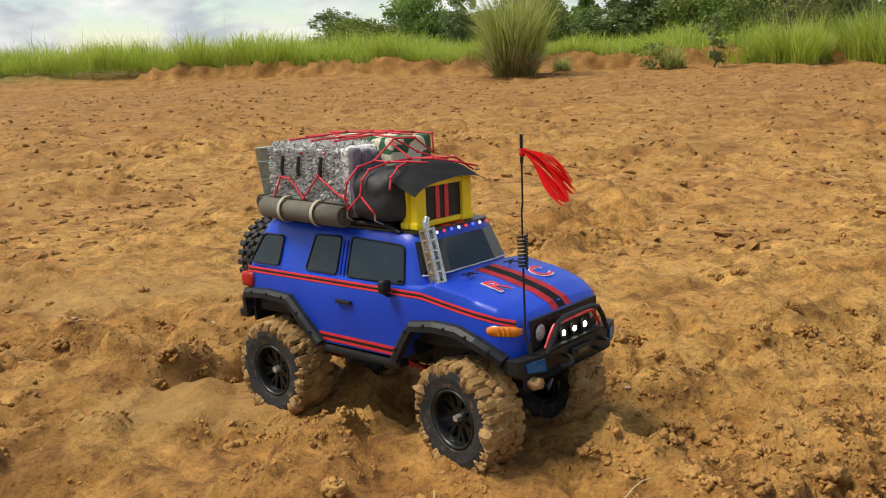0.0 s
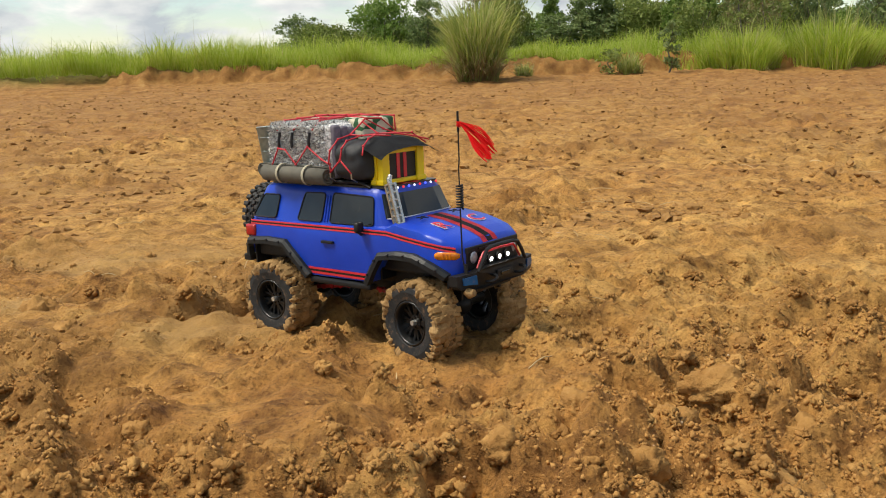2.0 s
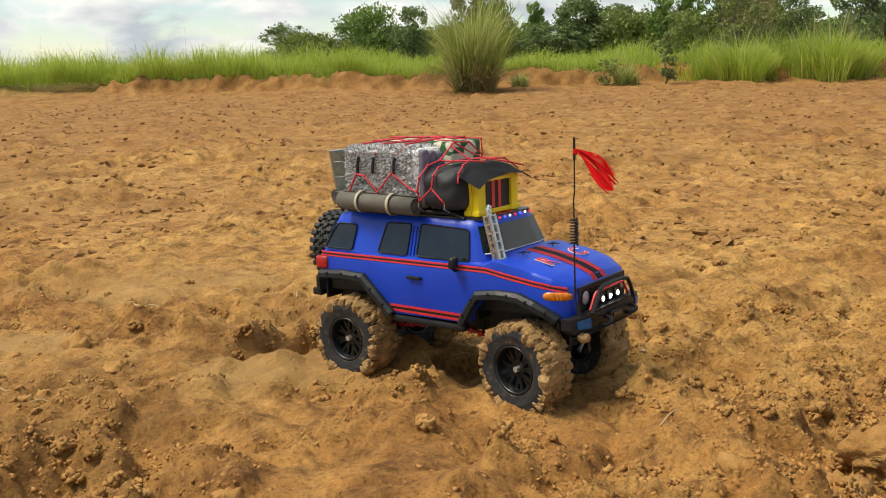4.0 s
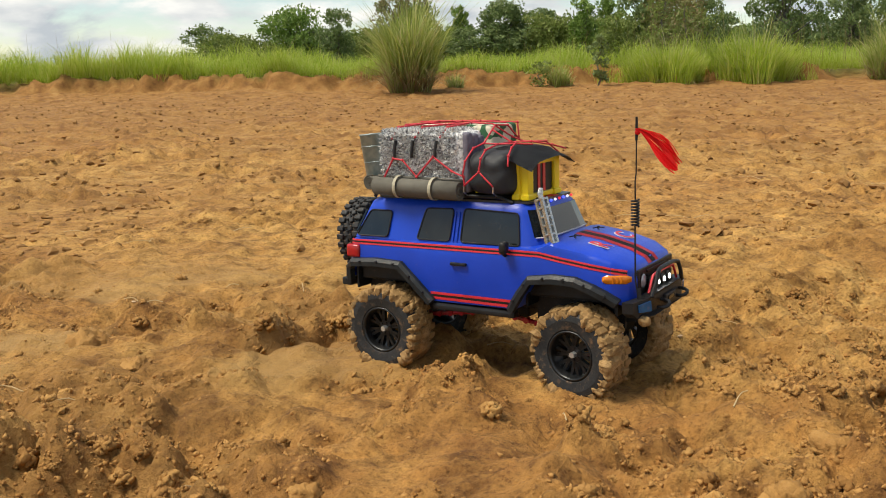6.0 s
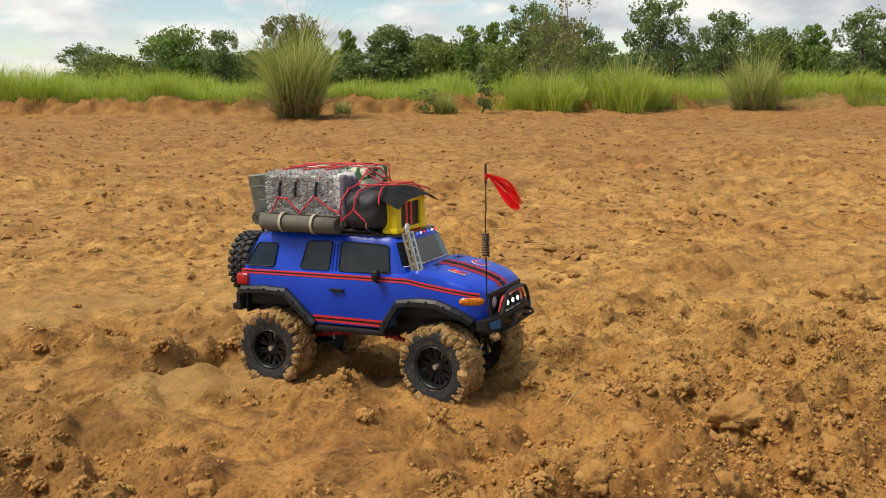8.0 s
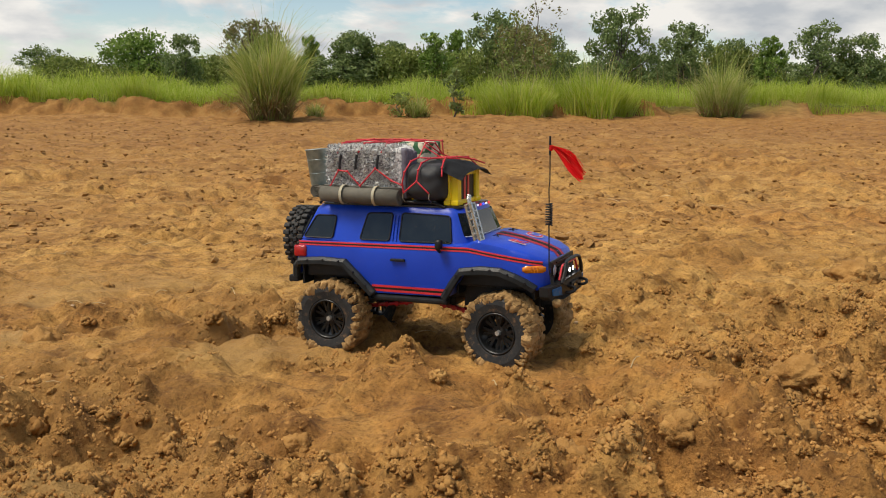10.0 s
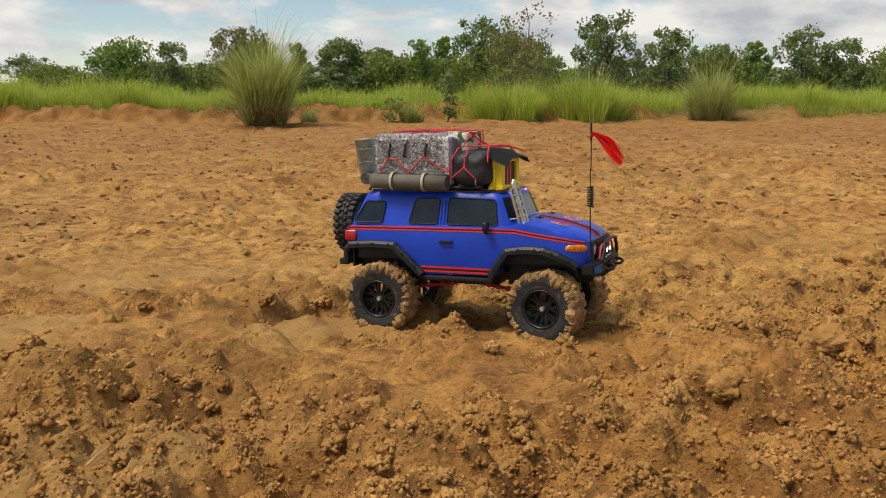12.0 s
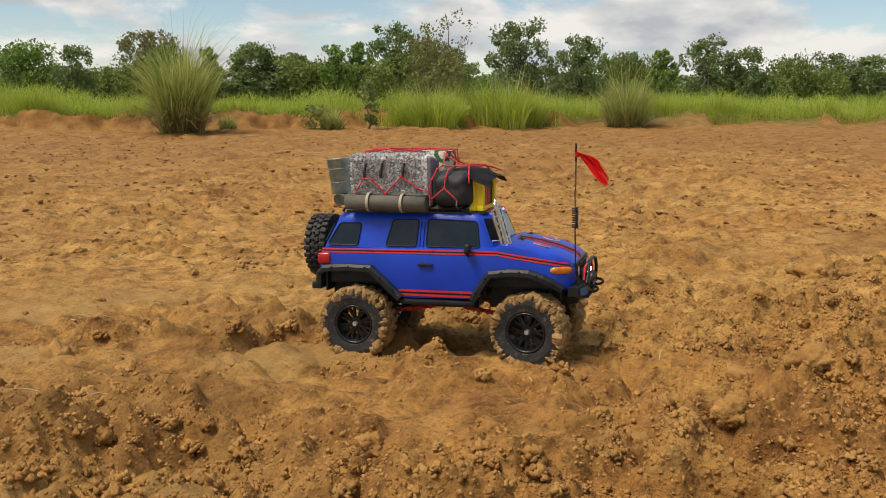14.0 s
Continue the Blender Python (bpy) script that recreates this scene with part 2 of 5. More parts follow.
LEAFB = leafy("brownish_tree_leaves", [(0.2, 0.19, 0.08), (0.26, 0.25, 0.1), (0.24, 0.16, 0.075), (0.2, 0.26, 0.09)], 0.3)
LEAFL = leafy("light_shrub_leaves", [(0.15, 0.2, 0.045), (0.21, 0.26, 0.06), (0.28, 0.31, 0.09)], 0.35)
BARK = mat("grey_bark", (0.09, 0.075, 0.06), (0.17, 0.145, 0.12), 6, 0.9, 0, 0.6, 30, 0.02)


# ---- building helpers ----
def part(name, bm, material, parent=None, label="", smooth=False, m=None):
    me = bpy.data.meshes.new(name)
    bmesh.ops.recalc_face_normals(bm, faces=bm.faces)
    bm.to_mesh(me)
    bm.free()
    return link(name, me, material, parent, label, smooth, m)


def link(name, me, material, parent=None, label="", smooth=False, m=None):
    for mm in (material if isinstance(material, (list, tuple)) else [material]):
        me.materials.append(mm)
    if smooth:
        me.polygons.foreach_set("use_smooth", [True] * len(me.polygons))
    ob = new(name, me)
    if parent:
        ob.parent = parent
    if m is not None:
        ob.matrix_basis = m
    if label:
        ob["label"] = label
    return ob


def from_arrays(name, verts, faces, material, smooth=False):
    me = bpy.data.meshes.new(name)
    me.from_pydata([tuple(v) for v in verts] if not isinstance(verts, np.ndarray) else verts.tolist(), [], faces)
    return link(name, me, material, None, "", smooth)


def box(bm, lo, hi, bevel=0.0, m=None, seg=2):
    c = [(a + b) / 2 for a, b in zip(lo, hi)]
    s = [abs(b - a) for a, b in zip(lo, hi)]
    mm = Matrix.Translation(c) @ Matrix.Diagonal((*s, 1))
    r = bmesh.ops.create_cube(bm, size=1, matrix=(m @ mm) if m is not None else mm)
    if bevel:
        es = list({e for v in r["verts"] for e in v.link_edges})
        bmesh.ops.bevel(bm, geom=es, offset=bevel, segments=seg, affect="EDGES", profile=0.6)


def rod(bm, a, b, r0, r1=None, seg=10):
    a, b = Vector(a), Vector(b)
    m = Matrix.Translation((a + b) / 2) @ (b - a).to_track_quat("Z", "Y").to_matrix().to_4x4()
    bmesh.ops.create_cone(bm, cap_ends=True, segments=seg, radius1=r0, radius2=r0 if r1 is None else r1, depth=(b - a).length, matrix=m)


def tube(bm, pts, r, seg=6, r_end=None):
    pts = [Vector(p) for p in pts]
    rings = []
    side = None
    for i, p in enumerate(pts):
        d = (pts[min(i + 1, len(pts) - 1)] - pts[max(i - 1, 0)]).normalized()
        if side is None:
            side = d.orthogonal().normalized()
        side = (side - d * side.dot(d)).normalized()
        up = d.cross(side)
        rr = r if r_end is None else r + (r_end - r) * i / (len(pts) - 1)
        rings.append([bm.verts.new(p + rr * (math.cos(2 * math.pi * k / seg) * side + math.sin(2 * math.pi * k / seg) * up)) for k in range(seg)])
    for a, b in zip(rings, rings[1:]):
        for k in range(seg):
            bm.faces.new((a[k], a[(k + 1) % seg], b[(k + 1) % seg], b[k]))
    bm.faces.new(rings[0][::-1])
    bm.faces.new(rings[-1])


def lathe(bm, profile, seg=40, m=Matrix.Identity(4)):
    """profile: (radius, height along y); turned round the y axis. Closed on itself."""
    rings = []
    for k in range(seg):
        a = 2 * math.pi * k / seg
        rings.append([bm.verts.new(m @ Vector((r * math.cos(a), h, r * math.sin(a)))) for r, h in profile])
    n = len(profile)
    for k in range(seg):
        a, b = rings[k], rings[(k + 1) % seg]
        for i in range(n):
            j = (i + 1) % n
            bm.faces.new((a[i], a[j], b[j], b[i]))


def slab(bm, outline, depth, place):
    """A flat plate: outline of (u, v) pairs, thickness depth, place maps (u, v, w) to a point."""
    lo = [bm.verts.new(place(u, v, 0)) for u, v in outline]
    hi = [bm.verts.new(place(u, v, depth)) for u, v in outline]
    n = len(outline)
    bm.faces.new(lo[::-1])
    bm.faces.new(hi)
    for i in range(n):
        bm.faces.new((lo[i], lo[(i + 1) % n], hi[(i + 1) % n], hi[i]))


def rounded(u0, v0, u1, v1, r, n=4):
    out = []
    for cx, cy, a0 in ((u1 - r, v1 - r, 0), (u0 + r, v1 - r, 90), (u0 + r, v0 + r, 180), (u1 - r, v0 + r, 270)):
        for k in range(n + 1):
            a = radians(a0 + 90 * k / n)
            out.append((cx + r * math.cos(a), cy + r * math.sin(a)))
    return out


def lump(rng, size, squash=0.7, sub=1, rough=1.0):
    """Vertices and faces of one irregular clod."""
    bm = bmesh.new()
    bmesh.ops.create_icosphere(bm, subdivisions=sub, radius=1)
    off = Vector((rng.uniform(0, 90), rng.uniform(0, 90), rng.uniform(0, 90)))
    for v in bm.verts:
        k = 1 + rough * (0.7 * noise.noise(v.co * 1.6 + off) + 0.5 * noise.noise(v.co * 3.7 + off))
        v.co = Vector((v.co.x * k, v.co.y * k * rng.uniform(0.95, 1.05), v.co.z * k * squash)) * size
    vs = np.array([v.co[:] for v in bm.verts])
    fs = np.array([[v.index for v in f.verts] for f in bm.faces])
    bm.free()
    return vs, fs


def crumb(rng, squash):
    """Eight rough faces: enough for a grain of soil."""
    d = [rng.uniform(0.65, 1.3) for _ in range(6)]
    j = [rng.uniform(-0.5, 0.5) for _ in range(12)]
    v = np.array([(d[0], j[0], j[1]), (-d[1], j[2], j[3]), (j[4], d[2], j[5]), (j[6], -d[3], j[7]), (j[8], j[9], d[4] * squash), (j[10], j[11], -d[5] * squash)])
    f = np.array([(0, 2, 4), (2, 1, 4), (1, 3, 4), (3, 0, 4), (2, 0, 5), (1, 2, 5), (3, 1, 5), (0, 3, 5)])
    return v, f


def nodule(rng, squash):
    """A crumbly lump: many rough grains pressed together."""
    vs, fs, k = [], [], 0
    axes = (rng.uniform(0.75, 1.2), rng.uniform(0.6, 1.0), squash * rng.uniform(0.7, 1.1))
    for g in range(24):
        z, a = 1 - 1.2 * (g + 0.5) / 24, 2.4 * g + rng.uniform(-0.5, 0.5)
        q = math.sqrt(max(0, 1 - z * z)) * rng.uniform(0.5, 1.0)
        c = np.array([q * math.cos(a) * axes[0], q * math.sin(a) * axes[1], z * axes[2] * rng.uniform(0.7, 1.1)])
        gv, gf = crumb(rng, 0.85)
        t = rng.uniform(0, 6.28)
        turn = np.array([[math.cos(t), -math.sin(t), 0], [math.sin(t), math.cos(t), 0], [0, 0, 1]])
        vs.append(gv @ turn.T * rng.uniform(0.2, 0.44) + c * 0.78)
        fs.append(gf + k)
        k += len(gv)
    return np.concatenate(vs), np.concatenate(fs)


# ---- ground ----
grng = np.random.RandomState(4)
PERM = grng.permutation(256)
GRAD = grng.uniform(0, 2 * np.pi, 256)
RAND = grng.rand(256, 3)


def hash2(i, j):
    return PERM[(PERM[i & 255] + j) & 255]


def perlin(x, y):
    i, j = np.floor(x).astype(int), np.floor(y).astype(int)
    fx, fy = x - i, y - j
    u, v = fx * fx * fx * (fx * (fx * 6 - 15) + 10), fy * fy * fy * (fy * (fy * 6 - 15) + 10)

    def g(a, b):
        t = GRAD[hash2(i + a, j + b)]
        return np.cos(t) * (fx - a) + np.sin(t) * (fy - b)
    return (g(0, 0) * (1 - u) + g(1, 0) * u) * (1 - v) + (g(0, 1) * (1 - u) + g(1, 1) * u) * v


def fbm(x, y, octaves, gain=0.5):
    out, a = 0, 1.0
    for k in range(octaves):
        out = out + a * perlin(x * 2 ** k + 17.3 * k, y * 2 ** k + 5.1 * k)
        a *= gain
    return out


def domes(x, y, cell, keep):
    """Scattered rounded clods, one at most in each cell, as heights in units of the cell."""
    x, y = x / cell, y / cell
    i, j = np.floor(x).astype(int), np.floor(y).astype(int)
    best = np.zeros_like(x)
    for a in (-1, 0, 1):
        for b in (-1, 0, 1):
            r = RAND[hash2(i + a, j + b)]
            d2 = (x - i - a - r[..., 0]) ** 2 + (y - j - b - r[..., 1]) ** 2
            rad = 0.25 + 0.4 * r[..., 2]
            on = RAND[hash2(i + a + 31, j + b + 57)][..., 0] < keep
            best = np.maximum(best, np.where(on, np.sqrt(np.maximum(0, 1 - d2 / rad ** 2)) * rad, 0))
    return best


def clods(x, y, cell):
    """Broken lumps that lean on one another: height and random lift of each, parted by crevices."""
    x, y = x / cell, y / cell
    i, j = np.floor(x).astype(int), np.floor(y).astype(int)
    f1, f2, lift = np.full_like(x, 9.0), np.full_like(x, 9.0), np.zeros_like(x)
    for a in (-1, 0, 1):
        for b in (-1, 0, 1):
            r = RAND[hash2(i + a, j + b)]
            d = np.hypot(x - i - a - r[..., 0], y - j - b - r[..., 1])
            nearer = d < f1
            f2 = np.where(nearer, f1, np.minimum(f2, d))
            lift = np.where(nearer, r[..., 2], lift)
            f1 = np.where(nearer, d, f1)
    part_ = np.clip((f2 - f1) / 0.45, 0, 1)
    return cell * np.sqrt(part_) * (0.25 + 0.75 * lift) * (1 - 0.35 * f1)


def smooth_step(a, b, x):
    t = np.clip((x - a) / (b - a), 0, 1)
    return t * t * (3 - 2 * t)


CAR_TURN = pose(0, 0, 0, 0, 0, -36.0) @ pose(0, 0, 0, 0, -1.37, 0) @ pose(0, 0, 0, -0.96, 0, 0)
CAR_UP = CAR_TURN.to_3x3() @ Vector((0, 0, 1))
WHEELS = [(0.166, -0.094), (0.166, 0.094), (-0.173, -0.094), (-0.173, 0.094)]


def edge(x):
    """How far off the bank's upper edge runs."""
    return 13.75 + 0.75 * smooth_step(-1.5, -4.0, x) + 0.35 * perlin(x * 0.45 + 3.3, x * 0 + 0.7) + 0.17 * perlin(x * 1.7, x * 0 + 4.4)


def silt_mask(x, y):
    k = smooth_step(0.12, 0.3, fbm(x * 1.6 + 3.7, y * 1.6 + 1.2, 4)) * smooth_step(0.1, -0.5, x) * smooth_step(1.4, 0.2, y)
    return 0.75 * k


def churn_mask(x, y):
    """Where the soil has just been turned over into knobbly crumbs."""
    c = smooth_step(0.12, 0.45, x - 0.55 * (y + 0.25) + 0.35 * fbm(x * 2.2 + 60, y * 2.2, 3)) * smooth_step(0.15, -0.35, y - 0.2 * x + 0.25 * perlin(x * 1.7, y * 1.7 + 8))
    c = np.maximum(c, 0.75 * smooth_step(0.06, 0.34, fbm(x * 1.5 + 90, y * 1.5 + 33, 3)) * smooth_step(8.0, 4.0, y))
    c = np.maximum(c, smooth_step(-0.5, -0.7, y + 0.15 * fbm(x * 3 + 5, y * 3, 2)))
    c = np.maximum(c, 0.7 * smooth_step(-0.12, 0.16, fbm(x * 4.2 + 33, y * 4.2 + 17, 3)) * smooth_step(0.75, 0.2, y) * smooth_step(-1.2, -0.5, x))
    return np.maximum(c, 0.9 * smooth_step(-0.28, -0.42, x + 0.1 * perlin(x * 4, y * 4)) * smooth_step(-0.15, -0.34, y + 0.12 * perlin(x * 3 + 7, y * 3)))


def ground_height(x, y, detail=True):
    near = np.exp(-((x * x + y * y) / 0.62 ** 2))
    z = -(CAR_UP.x * x + CAR_UP.y * y) / CAR_UP.z * near
    far = np.hypot(x, y)
    z = z + 0.05 * fbm(x * 0.35 + 2, y * 0.35, 3) * smooth_step(1.0, 4.0, far)
    e = edge(x)
    rise = smooth_step(e - 0.3, e - 0.02, y + 0.16 * fbm(x * 2.6 + 7, y * 2.6, 4))
    crumb = 0.13 * fbm(x * 1.9, y * 1.9, 4) + 0.14 * (np.abs(perlin(x * 5.3, y * 5.3)) - 0.17) + 0.1 * (np.abs(perlin(x * 11, y * 9)) - 0.17)
    z = z + rise * np.clip(0.25 + 0.1 * perlin(x * 0.4, y * 0 + 9.2) + crumb, 0.2, 0.33) + 0.08 * smooth_step(e - 2.4, e - 0.3, y)
    if not detail:
        return z
    c, s = math.cos(radians(36.0)), math.sin(radians(36.0))
    u, v = x * c - y * s, x * s + y * c
    calm = np.ones_like(x)
    for wx, wy in WHEELS:
        calm = np.minimum(calm, smooth_step(0.03, 0.12, np.hypot((u - wx) * 0.8, v - wy)))
    open_soil = 1 - rise
    rough = 0.55 + 0.5 * smooth_step(-0.25, 0.3, fbm(x * 1.3 + 8, y * 1.3 + 3, 3)) + 1.0 * smooth_step(-0.15, 0.5, x + 0.15 * perlin(x * 3, y * 3)) * smooth_step(0.5, -0.3, y)
    rough = rough * (0.66 + 0.34 * smooth_step(1.2, 0.1, y) * smooth_step(-0.5, 0.4, x)) * 0.72
    rough = rough * (0.5 + 0.5 * smooth_step(-0.75, -0.1, x + 0.35 * (y + 0.3) + 0.3 * perlin(x * 2, y * 2)))
    rough = np.minimum(rough, 0.7) * (1 - 0.75 * silt_mask(x, y))
    wx_, wy_ = x + 0.02 * perlin(x * 14, y * 14), y + 0.02 * perlin(x * 14 + 40, y * 14)
    bumps = (0.30 * domes(wx_, wy_, 0.17, 0.3) * 0.17 + 0.5 * domes(wx_ + 3, wy_ + 1, 0.075, 0.42) * 0.075
             + 0.55 * domes(wx_ + 7, wy_ + 5, 0.034, 0.5) * 0.034)
    crumbly = 0
    for k, amp in enumerate((0.05, 0.032, 0.019, 0.011, 0.006)):
        f = 5.5 * 2 ** k
        crumbly = crumbly + amp * (np.abs(perlin(wx_ * f + 9 * k, wy_ * f + 4 * k)) - 0.2)
    # freshly churned, knobbly soil round the truck
    churn = churn_mask(x, y)
    mounds = 0.05 * (smooth_step(-0.22, 0.26, fbm(x * 5.5 + 15, y * 5.5 + 2, 3)) - 0.45)
    billow = 0
    for k, amp in enumerate((0.075, 0.05, 0.032, 0.024, 0.016)):
        f = 4.5 * 2 ** k
        billow = billow + amp * (np.abs(perlin(wx_ * f + 31 * k, wy_ * f + 14 * k)) - 0.17)
    ux, uy = x + 0.03 * fbm(x * 9 + 3, y * 9, 3), y + 0.03 * fbm(x * 9 + 70, y * 9, 3)
    big, mid, small = clods(ux, uy, 0.13), clods(ux + 4, uy + 9, 0.055), clods(ux + 8, uy + 2, 0.024)
    heaped = smooth_step(-0.12, 0.2, fbm(x * 3.4 + 27, y * 3.4 + 61, 3))
    z = z + open_soil * calm * churn * (mounds + billow + (0.1 + 0.18 * heaped) * big + (0.16 + 0.18 * heaped) * mid + 0.42 * small - 0.014)
    # sparse clumps trodden into the flatter soil, far ones wider apart
    tread = smooth_step(0.02, 0.3, fbm(x * 2.1 + 14, y * 2.1 + 81, 4, 0.6)) * (1 - churn)
    z = z + open_soil * calm * tread * (0.2 * mid + 0.3 * small + 0.06 * big) * (1 + 0.9 * smooth_step(0.6, 3.0, y))
    z = z + open_soil * calm * rough * (bumps + crumbly + 0.012 * fbm(x * 5, y * 5, 3, 0.6))
    # trampled hollows between the clods
    pits = smooth_step(0.22, 0.5, fbm(x * 3.1 + 50, y * 3.1 + 20, 3))
    z = z - open_soil * calm * (rough * 0.04 + churn * 0.02) * pits
    # churned-up heap in front of the truck
    heap = np.exp(-(((x - 0.12) / 0.26) ** 2 + ((y + 0.5) / 0.13) ** 2))
    z = z + 0.055 * heap * (0.7 + 0.6 * fbm(x * 7, y * 7, 4))
    hollow = np.exp(-((u / 0.13) ** 2 + (v / 0.07) ** 2))
    z = z - 0.018 * hollow
    for wx, wy in WHEELS:
        z = z + 0.012 * np.exp(-(((u - wx) / 0.09) ** 2 + ((v - wy) / 0.06) ** 2)) * (1.0 + fbm(x * 20, y * 20, 3) + 0.8 * fbm(x * 55, y * 55, 2))
    return z


def redder_mask(x, y):
    """Redder, darker soil towards the bank and in loose patches."""
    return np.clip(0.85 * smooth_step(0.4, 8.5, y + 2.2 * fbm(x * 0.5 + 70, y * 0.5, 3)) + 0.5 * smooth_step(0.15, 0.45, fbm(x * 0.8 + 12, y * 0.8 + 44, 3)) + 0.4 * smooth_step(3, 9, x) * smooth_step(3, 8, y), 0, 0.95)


def build_ground():
    cx, cy = -0.2, -2.5
    r = np.concatenate([[0.001, 0.15, 0.6], np.arange(1.0, 1.4, 0.01), np.arange(1.4, 2.75, 0.0048), np.arange(2.75, 3.1, 0.006), np.arange(3.1, 4.2, 0.008), np.geomspace(4.2, 14.8, 190), np.arange(14.85, 17.6, 0.035), np.geomspace(17.7, 3000, 60)])
    fine = np.radians(np.arange(-42, 58, 0.17))
    rest = np.radians(np.arange(58.5, 317.9, 3.0))
    a = np.concatenate([fine, rest])
    rr, aa = np.meshgrid(r, a, indexing="ij")
    x, y = cx + rr * np.sin(aa), cy + rr * np.cos(aa)
    # the fine relief fades out where the sheet is coarse, behind and beside the walk
    off = np.degrees(np.arctan2(x - cx, y - cy))
    keen = smooth_step(-44, -40, off) * smooth_step(60, 56, off) * smooth_step(0.7, 1.1, rr)
    z = ground_height(x, y, False) * (1 - keen) + ground_height(x, y) * keen
    nr, na = x.shape
    verts = np.stack([x, y, z], -1).reshape(-1, 3)
    idx = np.arange(nr * na).reshape(nr, na)
    nxt = np.roll(idx, -1, axis=1)
    quads = np.stack([idx[:-1], idx[1:], nxt[1:], nxt[:-1]], -1).reshape(-1, 4)
    quads = quads[:, ::-1]
    me = bpy.data.meshes.new("ground")
    me.vertices.add(len(verts))
    me.vertices.foreach_set("co", verts.ravel())
    me.loops.add(len(quads) * 4)
    me.loops.foreach_set("vertex_index", quads.ravel())
    me.polygons.add(len(quads))
    me.polygons.foreach_set("loop_start", np.arange(len(quads)) * 4)
    me.update(calc_edges=True)
    me.validate()
    for key, val in (("silt", silt_mask(x, y)), ("redder", redder_mask(x, y)), ("turf", smooth_step(-0.1, 0.25, y - edge(x) + 0.2 * perlin(x * 3, y * 3)))):
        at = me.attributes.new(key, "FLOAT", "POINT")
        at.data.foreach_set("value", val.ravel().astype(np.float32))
    return tagged(link("ground", me, SOIL, smooth=True), "bare brown clay soil, trampled and lumpy, rising to a low bank", "ground", kind="structure")


build_ground()


# ---- meadow, tussocks, trees ----
def blades(x, y, z, height, width, lean, rng, droop=0.35):
    """Arrays of tapering bent blades: five vertices, a quad and a triangle each."""
    n = len(x)
    turn = rng.uniform(0, 2 * np.pi, n)
    side = np.stack([np.cos(turn), np.sin(turn), 0 * turn], -1) * (width / 2)[:, None]
    way = rng.uniform(0, 2 * np.pi, n)
    out = np.stack([np.cos(way), np.sin(way), 0 * way], -1) * (lean * height)[:, None]
    base = np.stack([x, y, z - 0.02], -1)
    up = np.array([0, 0, 1.0])
    mid = base + out * 0.35 + up * (height * 0.62)[:, None]
    tip = base + out + up * (height * (1 - droop * lean))[:, None]
    v = np.stack([base - side, base + side, mid + side * 0.75, mid - side * 0.75, tip], 1).reshape(-1, 3)
    k = np.arange(n) * 5
    f = [(a, a + 1, a + 2, a + 3) for a in k] + [(a + 3, a + 2, a + 4) for a in k]
    return v, f


def meadow():
    rng = np.random.RandomState(11)
    n = 90000
    x = rng.uniform(-13, 19, n)
    d = 8.5 * rng.rand(n) ** 2.0 - 0.05
    e = edge(x)
    # a dense stand of tall clumps hangs over the edge in one stretch, low tufts creep over it elsewhere
    stand = smooth_step(2.9, 3.9, x) * smooth_step(7.4, 6.4, x)
    creep = smooth_step(0.1, 0.35, fbm(x * 0.9 + 5, x * 0 + 6, 2))
    y = e + d + 0.04 - (0.62 * stand * smooth_step(-0.3, 0.2, fbm(x * 1.3 + 21, x * 0 + 2, 2)) + 0.16 * creep + 0.3 * smooth_step(8.9, 9.6, x)) * rng.rand(n) * (d < 1.0)
    hump = domes(x + 0.12 * perlin(x * 3, y * 3), y, 0.75, 0.8) / 0.5
    small = domes(x + 5, y + 3, 0.3, 0.75) / 0.5
    patch = 0.5 + 0.5 * np.clip(fbm(x * 0.55 + 3, y * 0.55, 3) * 2, -1, 1)
    h = (0.12 + 0.14 * patch + 0.2 * hump + 0.09 * small + 0.2 * stand * (0.4 + hump)) * rng.uniform(0.45, 1.15, n)
    h = h * (0.75 + 0.25 * smooth_step(-0.2, 0.6, d)) * (1 + 0.3 * smooth_step(8.5, 10.5, x) + 0.6 * smooth_step(-0.8, -2.5, x))
    z = ground_height(x, y, False)
    v, f = blades(x, y, z, h, rng.uniform(0.006, 0.012, n), rng.uniform(0.2, 1.0, n), rng)
    tagged(from_arrays("meadow_grass", v, f, GRASS), "dense bright green grass growing along the top of the bank", "grass", kind="stuff")
    # thin seed stalks standing above it
    m = 220
    x = np.concatenate([rng.uniform(-10, 16, m // 4), rng.uniform(4.2, 9.4, m - m // 4)])
    y = edge(x) + rng.uniform(0, 1.6, m)
    v, f = blades(x, y, ground_height(x, y, False), rng.uniform(0.5, 1.1, m), rng.uniform(0.004, 0.008, m), rng.uniform(0.05, 0.3, m), rng)
    tagged(from_arrays("seed_stalks", v, f, DRY), "pale dry seed stalks standing above the green grass", "grass", kind="stuff")


